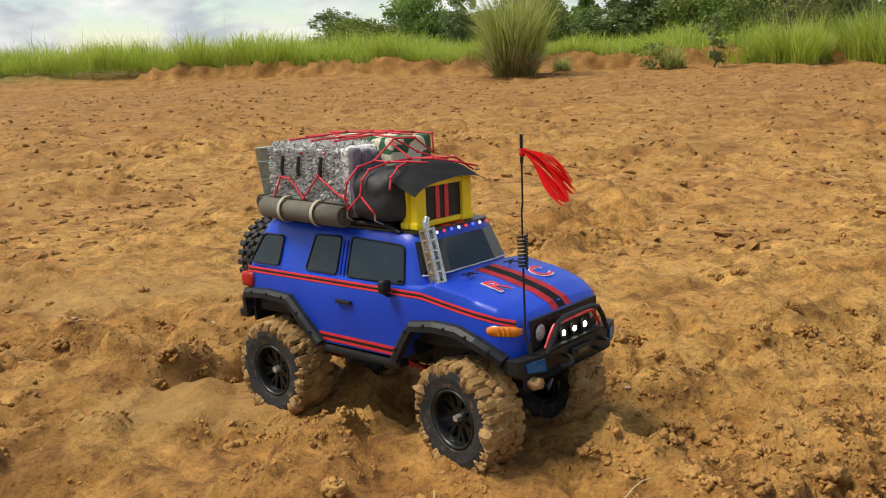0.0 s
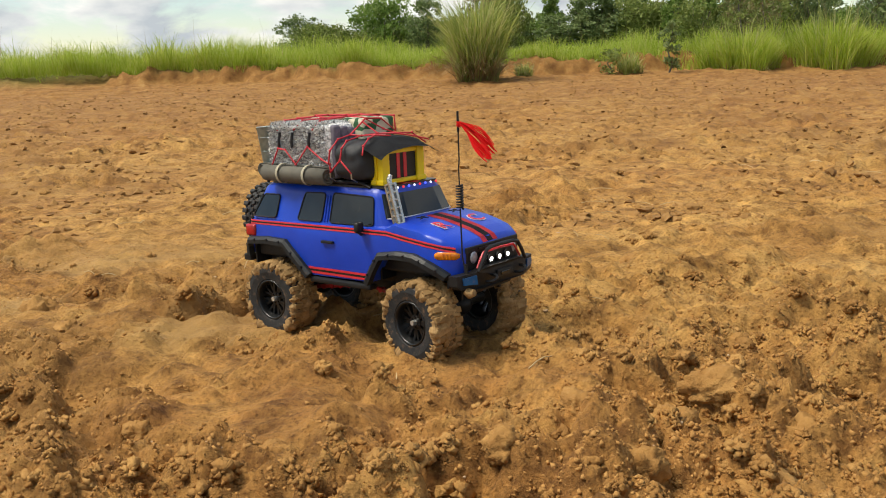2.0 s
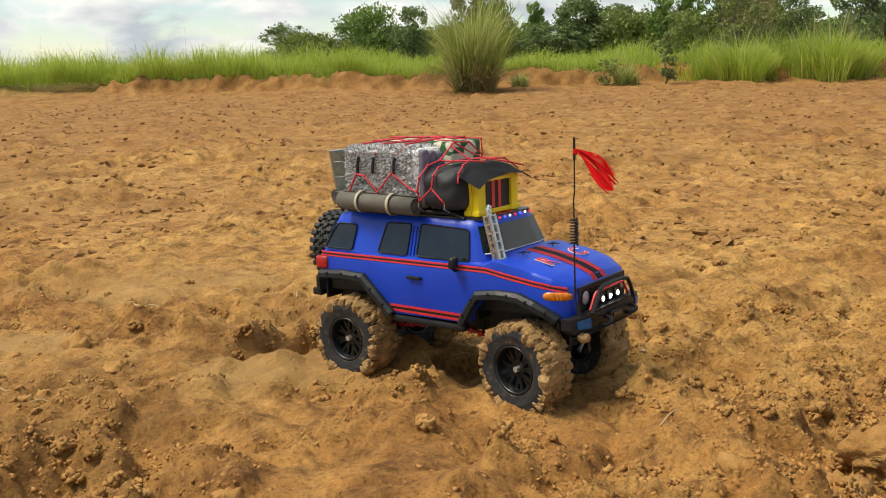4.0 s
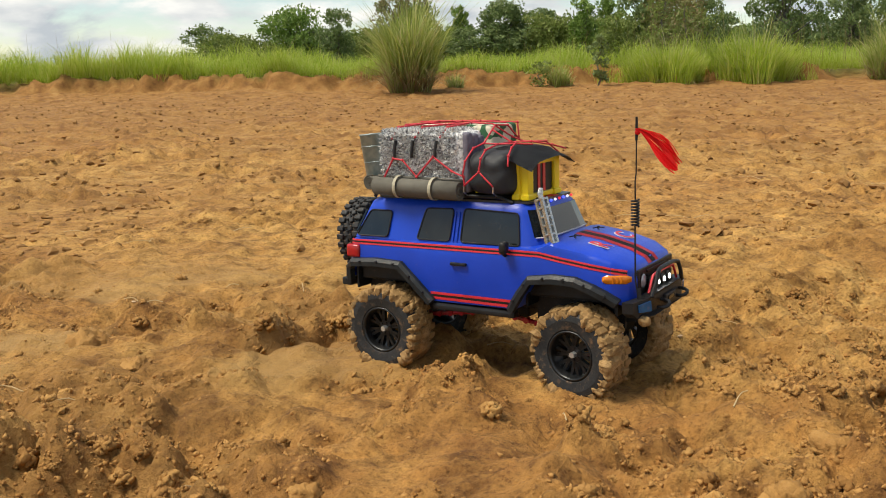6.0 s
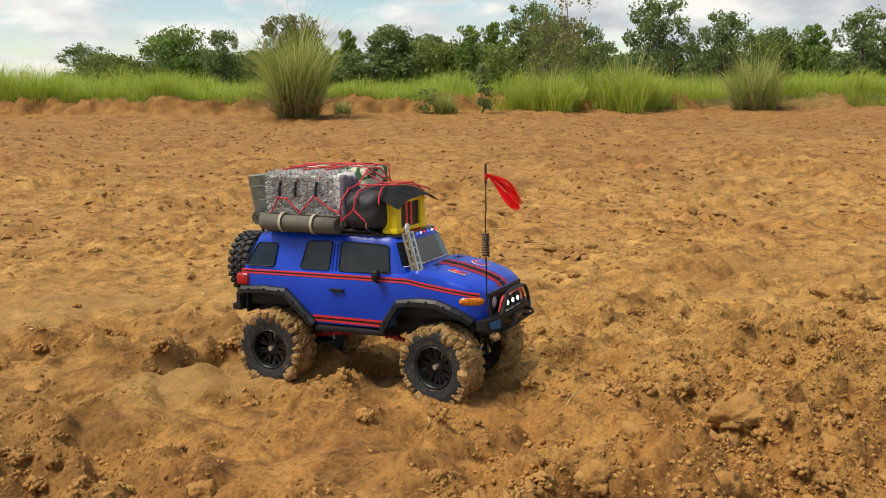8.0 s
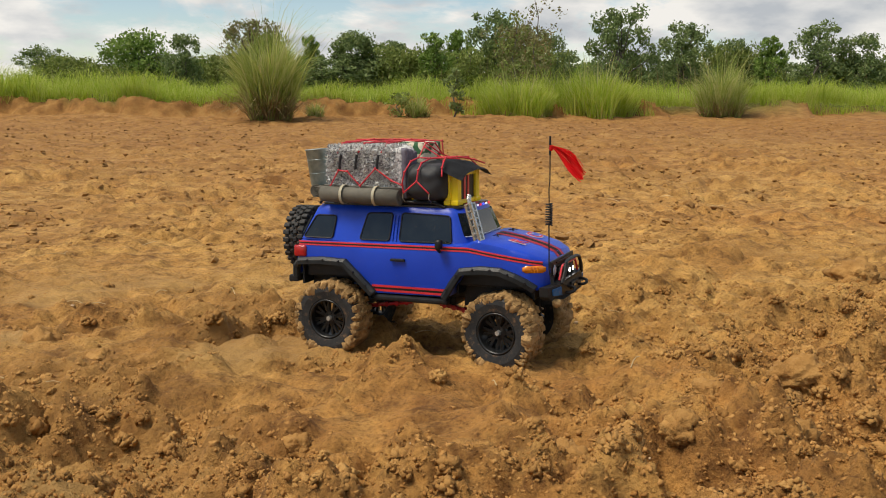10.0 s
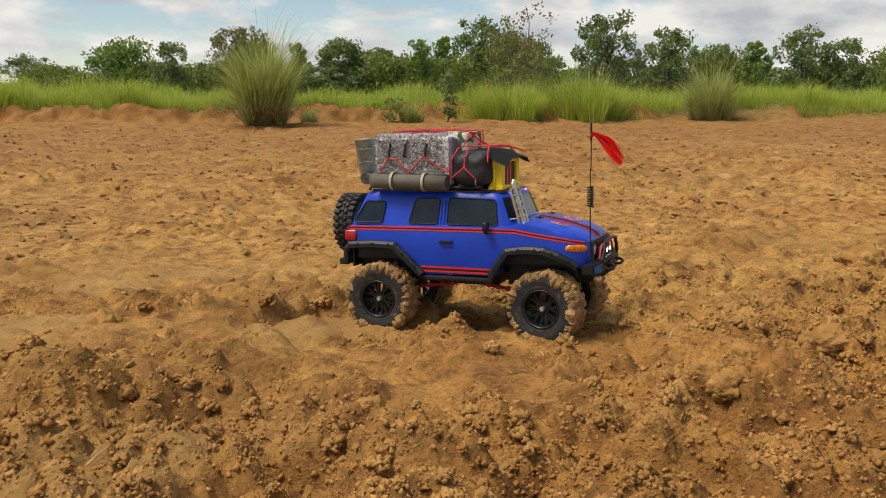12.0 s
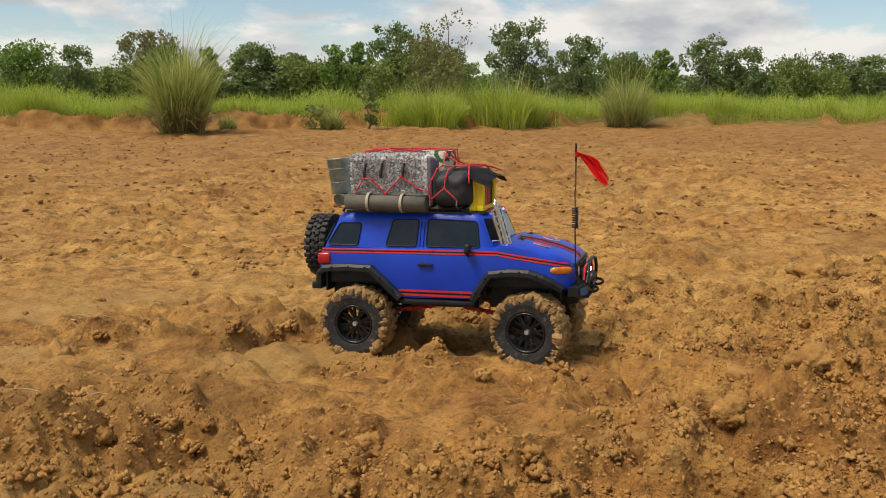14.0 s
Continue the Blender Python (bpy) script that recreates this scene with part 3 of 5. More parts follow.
def arching(px, py, height, width, out, droop, rng):
    """Long blades in four joints that rise, then bend over under their own weight."""
    n = len(px)
    ang = np.arctan2(py, px) + rng.normal(scale=0.7, size=n)
    way = np.stack([np.cos(ang), np.sin(ang)], -1)
    turn = rng.uniform(0, np.pi, n)
    side = np.stack([np.cos(turn), np.sin(turn), 0 * turn], -1) * (width / 2)[:, None]
    rows = []
    for t, taper in ((0.0, 0.8), (0.3, 1.0), (0.58, 0.9), (0.82, 0.6), (1.0, 0.1)):
        c = np.zeros((n, 3))
        c[:, 0], c[:, 1] = px, py
        c[:, :2] += way * (height * (out * t + droop * t ** 3))[:, None]
        c[:, 2] = height * (t - 0.55 * droop * t ** 4) - 0.02
        rows += [c - side * taper, c + side * taper]
    v = np.stack(rows, 1).reshape(-1, 3)
    f = [(a + 2 * j, a + 2 * j + 1, a + 2 * j + 3, a + 2 * j + 2) for a in range(0, 10 * n, 10) for j in range(4)]
    return v, f


def tussock(x, y, height, spread, count, seed, label, bright=False):
    rng = np.random.RandomState(seed)
    z0 = float(ground_height(np.array([x]), np.array([y]), False)[0])
    root = tagged(new("grass_tussock"), label, "grass tussock", "tussocks at the foot of the bank")
    root.location = (x, y, z0)
    base = spread * (0.36 if bright else 0.3)
    for name, n, hh, mat_, out, droop in (("foliage", count, height * 0.8, GRASS if bright else TUSS, 0.13, 0.24), ("plume", count // 14, height * 1.12, TUSS, 0.14, 0.16),
                                          ("dead_skirt", count // (9 if bright else 3), height * (0.3 if bright else 0.42), DRY, 0.3, 0.7)):
        rad, ang = base * rng.rand(n) ** 0.6, rng.uniform(0, 2 * np.pi, n)
        lobes = 1 + 0.25 * np.sin(ang * 3 + seed) + 0.15 * np.sin(ang * 7 + 2 * seed)
        px, py = rad * lobes * np.cos(ang), rad * lobes * np.sin(ang)
        hgt = hh * (0.35 + 0.85 * rng.rand(n) ** 0.9) * (1.08 - 0.4 * (rad / base) ** 2)
        v, f = arching(px, py, hgt, rng.uniform(0.007, 0.016, n), np.abs(rng.normal(out, out * 0.7, n)) * (0.5 + rad / base), np.abs(rng.normal(droop, droop * 0.6, n)), rng)
        me = bpy.data.meshes.new(name)
        me.from_pydata(v.tolist(), [], f)
        link(name, me, mat_, root, "" if name != "dead_skirt" else "brown dead blades hanging at the foot")
    return root


def leaf_cloud(rng, centres, radii, per, size):
    """Small folded leaves scattered through clumps."""
    vs, fs = [], []
    for (c, r) in zip(centres, radii):
        n = per
        d = rng.normal(size=(n, 3))
        d /= np.linalg.norm(d, axis=1)[:, None]
        p = c + d * (r * (0.45 + 0.6 * rng.rand(n)))[:, None] * np.array([1, 1, 0.8])
        a = rng.normal(size=(n, 3)) + d * 0.4
        a /= np.linalg.norm(a, axis=1)[:, None]
        b = np.cross(a, rng.normal(size=(n, 3)))
        b /= np.linalg.norm(b, axis=1)[:, None]
        s = size * rng.uniform(0.6, 1.3, n)
        k = len(vs) * 4 if not vs else sum(len(q) for q in vs)
        quad = np.stack([p - a * s[:, None], p + b * (s * 0.45)[:, None], p + a * s[:, None], p - b * (s * 0.45)[:, None]], 1).reshape(-1, 3)
        vs.append(quad)
        fs += [(k + 4 * i, k + 4 * i + 1, k + 4 * i + 2, k + 4 * i + 3) for i in range(n)]
    return np.concatenate(vs), fs


def tree(seed, height, width, clumps, leaf, airy, label):
    """A trunk with limbs, and a crown of leaf clumps on the limbs' ends."""
    rng = np.random.RandomState(seed)
    root = tagged(new("tree"), label, "tree", "trees behind the meadow")
    bm = bmesh.new()
    tall = height * (0.5 if airy else 0.35)
    tube(bm, [(0, 0, -0.3), (0.05 * width * rng.randn(), 0.04 * width, tall * 0.5), (0.06 * width * rng.randn(), 0, tall)], 0.03 * height, 7, 0.016 * height)
    centres, radii = [], []
    for k in range(clumps):
        a, q = rng.uniform(0, 2 * np.pi), rng.rand() ** 0.6
        zz = rng.uniform(0.1 if not airy else 0.2, 0.97)
        belly = math.sqrt(max(0.05, 1 - ((zz - 0.45) / 0.62) ** 2))
        c = np.array([math.cos(a) * q * width * 0.5 * belly, math.sin(a) * q * width * 0.5 * belly, zz * height * 0.94])
        centres.append(c)
        radii.append(width * rng.uniform(0.09, 0.2) * (0.8 if airy else 1.0))
        if k % 4 == 0:
            tube(bm, [(0, 0, tall * rng.uniform(0.4, 0.95)), (c[0] * 0.5, c[1] * 0.5, c[2] * 0.72), tuple(c)], 0.01 * height, 5, 0.003 * height)
    part("trunk", bm, BARK, root, smooth=True)
    v, f = leaf_cloud(rng, centres, radii, 58, 0.185)
    me = bpy.data.meshes.new("crown")
    me.from_pydata(v.tolist(), [], f)
    link("crown", me, leaf, root)
    return root


meadow()
tussock(0.26, 12.45, 1.5, 0.85, 2600, 3, "large olive-green grass tussock with a brown foot, below the bank")
tussock(8.2, 13.15, 1.15, 1.0, 1300, 5, "dark green grass tussock growing against the eroded bank")
tussock(4.5, 13.3, 0.75, 1.5, 2600, 6, "bushy bright green grass clump spilling over the bank", True)
tussock(5.9, 13.35, 0.9, 1.7, 3000, 7, "tall bright green grass clump on the edge of the bank", True)
tussock(2.65, 13.0, 0.42, 0.5, 420, 8, "small low green tuft on the bare slope")
tussock(1.0, 13.1, 0.32, 0.35, 240, 9, "small yellow-green tuft beside the large tussock")


def sapling(x, y, height, width, count, leaf, seed, label, name="sapling"):
    rng = np.random.RandomState(seed)
    z0 = float(ground_height(np.array([x]), np.array([y]), False)[0])
    root = tagged(new(name), label, "plant")
    root.location = (x, y, z0)
    bm = bmesh.new()
    pts = [(0.04 * math.sin(k * 1.7), 0.03 * math.cos(k * 2.1), height * k / 6) for k in range(7)]
    tube(bm, pts, 0.016, 6, 0.006)
    part("stem", bm, BARK, root)
    centres = [np.array([rng.normal() * width * 0.3, rng.normal() * width * 0.3, height * rng.uniform(0.15, 1.0)]) for _ in range(count)]
    v, f = leaf_cloud(rng, centres, [width * 0.3] * count, 22, 0.034)
    me = bpy.data.meshes.new("leaves")
    me.from_pydata(v.tolist(), [], f)
    link("leaves", me, leaf, root)


sapling(3.25, 12.9, 0.78, 0.2, 22, LEAFD, 1, "thin dark leafy weed standing upright on the slope", "weed")
sapling(5.1, 14.3, 1.75, 0.5, 40, LEAFB, 2, "tall sparse sapling with brownish leaves above the grass")
sapling(4.8, 14.6, 1.6, 0.4, 24, LEAFL, 3, "slender young sapling with few light leaves")
sapling(2.35, 13.05, 0.35, 0.35, 16, LEAFL, 4, "low leafy weed on the bare slope", "weed")

for k, (x, y, h, w) in enumerate(((4.2, 15.6, 0.95, 0.5), (4.95, 15.2, 1.3, 0.45), (5.6, 15.5, 1.0, 0.5))):
    sapling(x, y, h, w, 90, (LEAFL, LEAFB, LEAFL)[k], 50 + k, "loose olive-green shrub growing out of the tall grass", "shrub")

# trees: across, top above the field, crown width, kind
KINDS = [
    tree(21, 6.0, 7.0, 110, LEAF, False, "dense round bright green tree behind the meadow"),
    tree(22, 8.0, 6.5, 84, LEAFD, True, "tall airy dark green tree with an open crown"),
    tree(23, 6.5, 5.0, 80, LEAFD, False, "dark green bushy tree in the tree line"),
    tree(24, 4.5, 6.5, 100, LEAFL, False, "broad olive-green shrub in front of the trees"),
    tree(25, 7.0, 4.2, 64, LEAF, True, "slim green tree with a ragged crown"),
    tree(26, 8.0, 6.5, 90, LEAFB, True, "tall open tree with brownish-green foliage"),
]
SIZES = [(6.0, 7.0), (8.0, 6.5), (6.5, 5.0), (4.5, 6.5), (7.0, 4.2), (8.0, 6.5)]
ROW = [(-15.6, 4.5, 5.6, 1), (-13.6, 3.1, 4.1, 3), (-7.1, 5.8, 7.0, 0), (-2.8, 5.5, 3.7, 2), (3.4, 7.7, 6.4, 5), (9.1, 6.3, 2.7, 4),
       (13.5, 6.4, 5.0, 2), (17.1, 4.8, 7.2, 3), (21.4, 6.4, 3.4, 4), (23.9, 6.9, 3.1, 4), (27.8, 9.3, 6.5, 1), (31.5, 8.0, 5.0, 5), (34.3, 6.5, 3.5, 2),
       (42.0, 9.5, 7.0, 1), (49.1, 8.2, 6.6, 1), (54.9, 6.7, 4.9, 2), (59.7, 7.0, 3.7, 4), (65.9, 8.8, 7.5, 1), (71.5, 7.2, 5.1, 2),
       (77.1, 6.4, 7.0, 3), (83.5, 7.5, 6.8, 1), (91.0, 6.8, 7.3, 2), (100.0, 7.2, 7.5, 1)]
trng = random.Random(5)


def unscaled(kind):
    return Matrix.Diagonal((*[1 / s for s in KINDS[kind].scale], 1))


used = set()
for x, top, width, kind in ROW:
    h0, w0 = SIZES[kind]
    y = 90 + trng.uniform(-3, 5)
    m = Matrix.Translation(((x - 1.2) * y / 90, y, 0.1)) @ pose(0, 0, 0, 0, 0, trng.uniform(0, 360)) @ Matrix.Diagonal((width / w0, width / w0, (top + 0.1) / h0, 1))
    if kind in used:
        copy_thing(KINDS[kind], m @ unscaled(kind))
    else:
        KINDS[kind].matrix_basis = m
        used.add(kind)
# lower growth that closes the line between them
for k in range(52):
    x = -14 + k * 2.3 + trng.uniform(-1, 1)
    kind = trng.choice((3, 2, 3, 0))
    h0, w0 = SIZES[kind]
    top, width = trng.uniform(3.6, 6.0) * (0.7 if x < -3 else 1.0), trng.uniform(4.5, 7)
    y = 97 + trng.uniform(-9, 8)
    copy_thing(KINDS[kind], Matrix.Translation((x * y / 90, y, 0.0)) @ pose(0, 0, 0, 0, 0, trng.uniform(0, 360)) @ Matrix.Diagonal((width / w0, width / w0, top / h0, 1)) @ unscaled(kind))


# ---- loose soil ----
def scatter(name, count, sizes, material, seed, area, label, squash=0.7, clump=6.0, power=3, tiny=False, churned=False, knobbly=False, sink=0.3):
    """Broken bits of soil, gathered in clumps, thinning out with distance."""
    rng = random.Random(seed)
    kinds = [crumb(rng, squash) if tiny else (nodule(rng, squash) if knobbly else lump(rng, 1.0, squash, 1, 1.15)) for _ in range(30)]
    nr = np.random.RandomState(seed)
    px = nr.uniform(area[0], area[1], count)
    py = area[2] + (area[3] - area[2]) * nr.rand(count) ** 1.6
    want = 0.9 * fbm(px * 1.3 + 31, py * 1.3 + 11, 3) + 0.8 * fbm(px * clump + 3, py * clump + 8, 3)
    want = want + 0.3 * smooth_step(-0.4, 0.5, px) * smooth_step(0.5, -0.3, py) - 0.45 * silt_mask(px, py)
    keep = want > nr.uniform(-0.35, 0.5, count)
    if churned:
        keep = churn_mask(px, py) * (0.75 + 0.8 * fbm(px * 9, py * 9, 2)) > nr.uniform(0.15, 1.0, count)
    c, s = math.cos(radians(36.0)), math.sin(radians(36.0))
    u, v = px * c - py * s, px * s + py * c
    keep &= ~((np.abs(u) < 0.25) & (np.abs(v) < 0.1))
    px, py = px[keep], py[keep]
    pz = ground_height(px, py)
    vs, fs, k = [], [], 0
    for x, y, z in zip(px, py, pz):
        lv, lf = kinds[rng.randrange(len(kinds))]
        size = sizes[0] + (sizes[1] - sizes[0]) * rng.random() ** power
        a = rng.uniform(0, 6.283)
        rot = np.array([[math.cos(a), -math.sin(a), 0], [math.sin(a), math.cos(a), 0], [0, 0, 1]])
        b = rng.uniform(-1.2, 1.2) if tiny else 0.0
        rot = rot @ np.array([[1, 0, 0], [0, math.cos(b), -math.sin(b)], [0, math.sin(b), math.cos(b)]])
        vs.append((lv * size) @ rot.T + np.array([x, y, z - size * sink]))
        fs += (lf + k).tolist()
        k += len(lv)
    tagged(from_arrays(name, np.concatenate(vs), fs, material, tiny or knobbly), label, "soil", kind="stuff")


scatter("soil_crumbs", 50000, (0.0013, 0.0065), CRUMB, 1, (-1.5, 2.0, -1.0, 1.6), "loose brown soil crumbs lying on the clay", power=4, tiny=True)
scatter("churned_crumbs", 130000, (0.0016, 0.0056), CRUMB, 5, (-1.0, 1.5, -1.05, 0.6), "knobbly crumbs of freshly churned brown soil", squash=0.85, power=2.2, tiny=True, churned=True, sink=0.2)
# clods in the darkened tone, standing in for short shadows on the far soil
scatter("far_soil_clods", 36000, (0.005, 0.022), SHADECLOD, 3, (-6, 9, 1.0, 12.8), "scattered clods of trampled soil, brown darkened to suggest their shade", squash=0.6, clump=2.4, power=3.0, sink=-0.1)
scatter("churned_lumps", 6000, (0.007, 0.026), CLOD, 12, (-1.1, 1.5, -1.1, 0.6), "crumbly brown lumps heaped where the soil was turned over", squash=0.75, power=1.8, churned=True, knobbly=True, sink=0.3)
scatter("trodden_lumps", 2800, (0.006, 0.024), CLOD, 14, (-2.0, 2.8, -0.2, 3.6), "crumbly brown lumps trodden into the flat soil", squash=0.55, power=2.8, knobbly=True, sink=0.15)
scatter("pale_pebbles", 260, (0.002, 0.007), STONE, 2, (-1.5, 2.0, -0.9, 1.8), "small pale pebbles on the brown soil")


def clod(x, y, size, seed):
    """A crumbly lump: a rough ball with knobbly grains all over."""
    rng = random.Random(seed)
    bm = bmesh.new()
    bmesh.ops.create_icosphere(bm, subdivisions=4, radius=1)
    off = Vector((seed * 3.1, seed * 1.7, 5.0))
    flat = rng.uniform(0.6, 0.9)
    stretch = rng.uniform(0.8, 1.35)
    for v in bm.verts:
        p = v.co.copy()
        k = 1 + 0.5 * noise.noise(p * 1.2 + off) + 0.42 * abs(noise.noise(p * 2.6 + off)) + 0.44 * abs(noise.noise(p * 5.5 + off)) + 0.36 * abs(noise.noise(p * 11 + off)) + 0.16 * abs(noise.noise(p * 20 + off))
        v.co = Vector((p.x * k * stretch, p.y * k, p.z * k * flat)) * size
    ob = part("soil_clod", bm, CLOD, smooth=True)
    ob.location = (x, y, float(ground_height(np.array([x]), np.array([y]))[0]) - size * 0.42)
    ob.rotation_euler = (0, 0, rng.uniform(0, 6.28))
    tagged(ob, "large rough clod of dried brown soil", "soil clod", "large soil clods")


for k, (x, y, s) in enumerate([(0.5, -0.42, 0.03), (0.66, -0.25, 0.036), (0.35, -0.62, 0.03), (0.92, 0.0, 0.038), (1.2, 0.35, 0.045), (-0.55, -0.1, 0.026),
                               (-0.75, 0.2, 0.03), (0.05, -0.58, 0.026), (0.78, -0.5, 0.03), (1.05, -0.3, 0.034), (-0.3, -0.45, 0.018), (0.55, 0.55, 0.026),
                               (0.42, -0.5, 0.024), (0.58, -0.52, 0.028), (0.2, -0.6, 0.022), (0.7, -0.38, 0.022), (0.3, -0.5, 0.018), (0.88, -0.2, 0.024),
                               (0.62, -0.1, 0.018), (-0.1, -0.55, 0.018), (0.5, -0.66, 0.026), (1.3, 0.0, 0.03), (0.98, -0.55, 0.026), (-0.62, 0.05, 0.018)]):
    clod(x, y, s, 40 + k)


def straws():
    rng = np.random.RandomState(8)
    bm = bmesh.new()
    for k in range(46):
        x, y = rng.uniform(-1.5, 2.0), rng.uniform(-0.8, 2.2)
        a, n = rng.uniform(0, 6.28), rng.uniform(0.02, 0.09)
        xs = x + np.array([-1, -0.3, 0.3, 1]) * n * 0.5 * math.cos(a)
        ys = y + np.array([-1, -0.3, 0.3, 1]) * n * 0.5 * math.sin(a) + np.array([0, 0.05, 0.05, 0]) * n
        zs = float(ground_height(xs, ys).max()) + np.array([0.0, 0.004, 0.005, 0.001]) + rng.uniform(0, 0.004)
        tube(bm, list(zip(xs, ys, zs)), 0.0011, 5, 0.0007)
    tagged(part("dry_straw", bm, STRAW), "bits of pale dry straw lying on the soil", "straw", kind="stuff")


straws()


# ---- the model truck: x ahead, z up, its right side is -y ----
CAR = CAR_TURN.copy()
CAR.translation = (0, 0, 0)
truck = tagged(new("model_truck"), "blue model off-road truck with red and black stripes and muddy tyres", "toy truck")
truck.matrix_basis = CAR


def lerp(x, table):
    return float(np.interp(x, [a for a, _ in table], [b for _, b in table]))


LOW = [(-0.252, 0.142), (-0.245, 0.163), (-0.235, 0.168), (-0.142, 0.170), (-0.088, 0.119), (0.066, 0.121), (0.096, 0.168), (0.165, 0.170), (0.206, 0.156), (0.226, 0.142), (0.246, 0.142)]
HIGH = [(-0.252, 0.196), (-0.246, 0.209), (-0.235, 0.214), (0.10, 0.218), (0.118, 0.226), (0.17, 0.218), (0.215, 0.206), (0.238, 0.196), (0.246, 0.186)]
WIDE = [(-0.252, 0.088), (-0.24, 0.098), (-0.1, 0.1025), (0.1, 0.104), (0.19, 0.103), (0.215, 0.098), (0.236, 0.087), (0.246, 0.074)]


def side_y(x, z):
    """How far the body's flank stands off the middle at this place."""
    lo, hi, w = lerp(x, LOW), lerp(x, HIGH), lerp(x, WIDE)
    t = min(1, max(0, (z - 0.12) / 0.09))
    return w + 0.003 * math.sin(math.pi * t) - 0.002


def body_shell():
    bm = bmesh.new()
    xs = sorted({round(float(v), 4) for v in np.concatenate([np.linspace(-0.252, 0.246, 62), [a for a, _ in LOW], [a for a, _ in HIGH]])})
    rings = []
    for x in xs:
        lo, hi, w = lerp(x, LOW), lerp(x, HIGH), lerp(x, WIDE)
        half = [(w - 0.006, lo)] + [(side_y(x, lo + (hi - 0.009 - lo) * k / 5), lo + (hi - 0.009 - lo) * k / 5) for k in range(6)]
        half += [(w - 0.0035, hi - 0.004), (w - 0.009, hi - 0.001), (w * 0.6, hi + 0.0025), (0, hi + 0.004)]
        pts = [(-y, z) for y, z in half] + [(y, z) for y, z in half[-2::-1]]
        rings.append([bm.verts.new((x, y, z)) for y, z in pts])
    n = len(rings[0])
    for a, b in zip(rings, rings[1:]):
        for i in range(n):
            bm.faces.new((a[i], a[(i + 1) % n], b[(i + 1) % n], b[i]))
    bm.faces.new(rings[0])
    bm.faces.new(rings[-1][::-1])
    return bm


body = part("body", body_shell(), BLUE, truck, smooth=True)
body.data.set_sharp_from_angle(angle=radians(38))

# cabin: corners at belt and roof, as functions for the windows
CB = dict(x0=-0.246, x1=0.112, w=0.0965, z=0.212)
CT = dict(x0=-0.214, x1=0.086, w=0.080, z=0.277)


def cab_side(x, z, out):
    t = (z - CB["z"]) / (CT["z"] - CB["z"])
    return Vector((x, -(CB["w"] + (CT["w"] - CB["w"]) * t) - out, z))


def cabin():
    bm = bmesh.new()
    # the front corners curve back towards the flanks
    rings = []
    for t in (0.0, 0.25, 0.5, 0.75, 0.9, 1.0):
        w = CB["w"] + (CT["w"] - CB["w"]) * t
        x0, x1 = CB["x0"] + (CT["x0"] - CB["x0"]) * t, CB["x1"] + (CT["x1"] - CB["x1"]) * t
        z = CB["z"] + (CT["z"] - CB["z"]) * t
        cut = 0.004 if t == 1.0 else 0.0
        w, x0, x1 = w - cut, x0 + cut, x1 - cut
        half = [(x1, 0), (x1, 0.5 * w), (x1 - 0.004, 0.8 * w), (x1 - 0.018, 0.965 * w), (x1 - 0.03, w), (-0.06, w), (x0 + 0.022, w), (x0 + 0.006, 0.93 * w), (x0, 0.75 * w), (x0, 0)]
        pts = [(x, -y) for x, y in half] + [(x, y) for x, y in half[-2:0:-1]]
        rings.append([bm.verts.new((x, y, z)) for x, y in pts])
    n = len(rings[0])
    for a, b in zip(rings, rings[1:]):
        for i in range(n):
            bm.faces.new((a[i], a[(i + 1) % n], b[(i + 1) % n], b[i]))
    bm.faces.new(rings[-1])
    bm.faces.new(rings[0][::-1])
    return bm


cab = part("cabin", cabin(), BLUE, truck, smooth=True)
cab.data.set_sharp_from_angle(angle=radians(32))

# black roof skin with the two red stripes running to the windscreen
bm = bmesh.new()
slab(bm, rounded(-0.205, -0.073, 0.081, 0.073, 0.012), 0.0035, lambda u, v, w: Vector((u, v, 0.2768 + w)))
roof = part("roof_skin", bm, ROOF, truck, "glossy black roof panel")
for y in (-0.022, 0.006):
    bm = bmesh.new()
    box(bm, (0.03, y, 0.2804), (0.0795, y + 0.016, 0.2812))
    part("roof_stripe", bm, RED, roof)

# windows
def side_window(outline, mirrored):
    bm = bmesh.new()
    sgn = -1 if mirrored else 1

    def place(u, v, w):
        p = cab_side(u, v, -0.002 + w)
        return Vector((p.x, p.y * sgn, p.z))
    slab(bm, outline, 0.0032, place)
    ob = part("side_window", bm, GLASS, cab)
    bm = bmesh.new()
    ring = [place(u, v, 0.0036) for u, v in outline]
    tube(bm, ring + [ring[0]], 0.0013, 5)
    part("window_seal", bm, BLACK, ob)


def quad_round(pts, r=0.006, n=3):
    out = []
    for i, p in enumerate(pts):
        p, a, b = Vector(p), Vector(pts[i - 1]), Vector(pts[(i + 1) % len(pts)])
        p0, p1 = p + (a - p).normalized() * r, p + (b - p).normalized() * r
        for k in range(n + 1):
            t = k / n
            q = p0 * (1 - t) ** 2 + p * 2 * t * (1 - t) + p1 * t ** 2
            out.append((q.x, q.y))
    return out


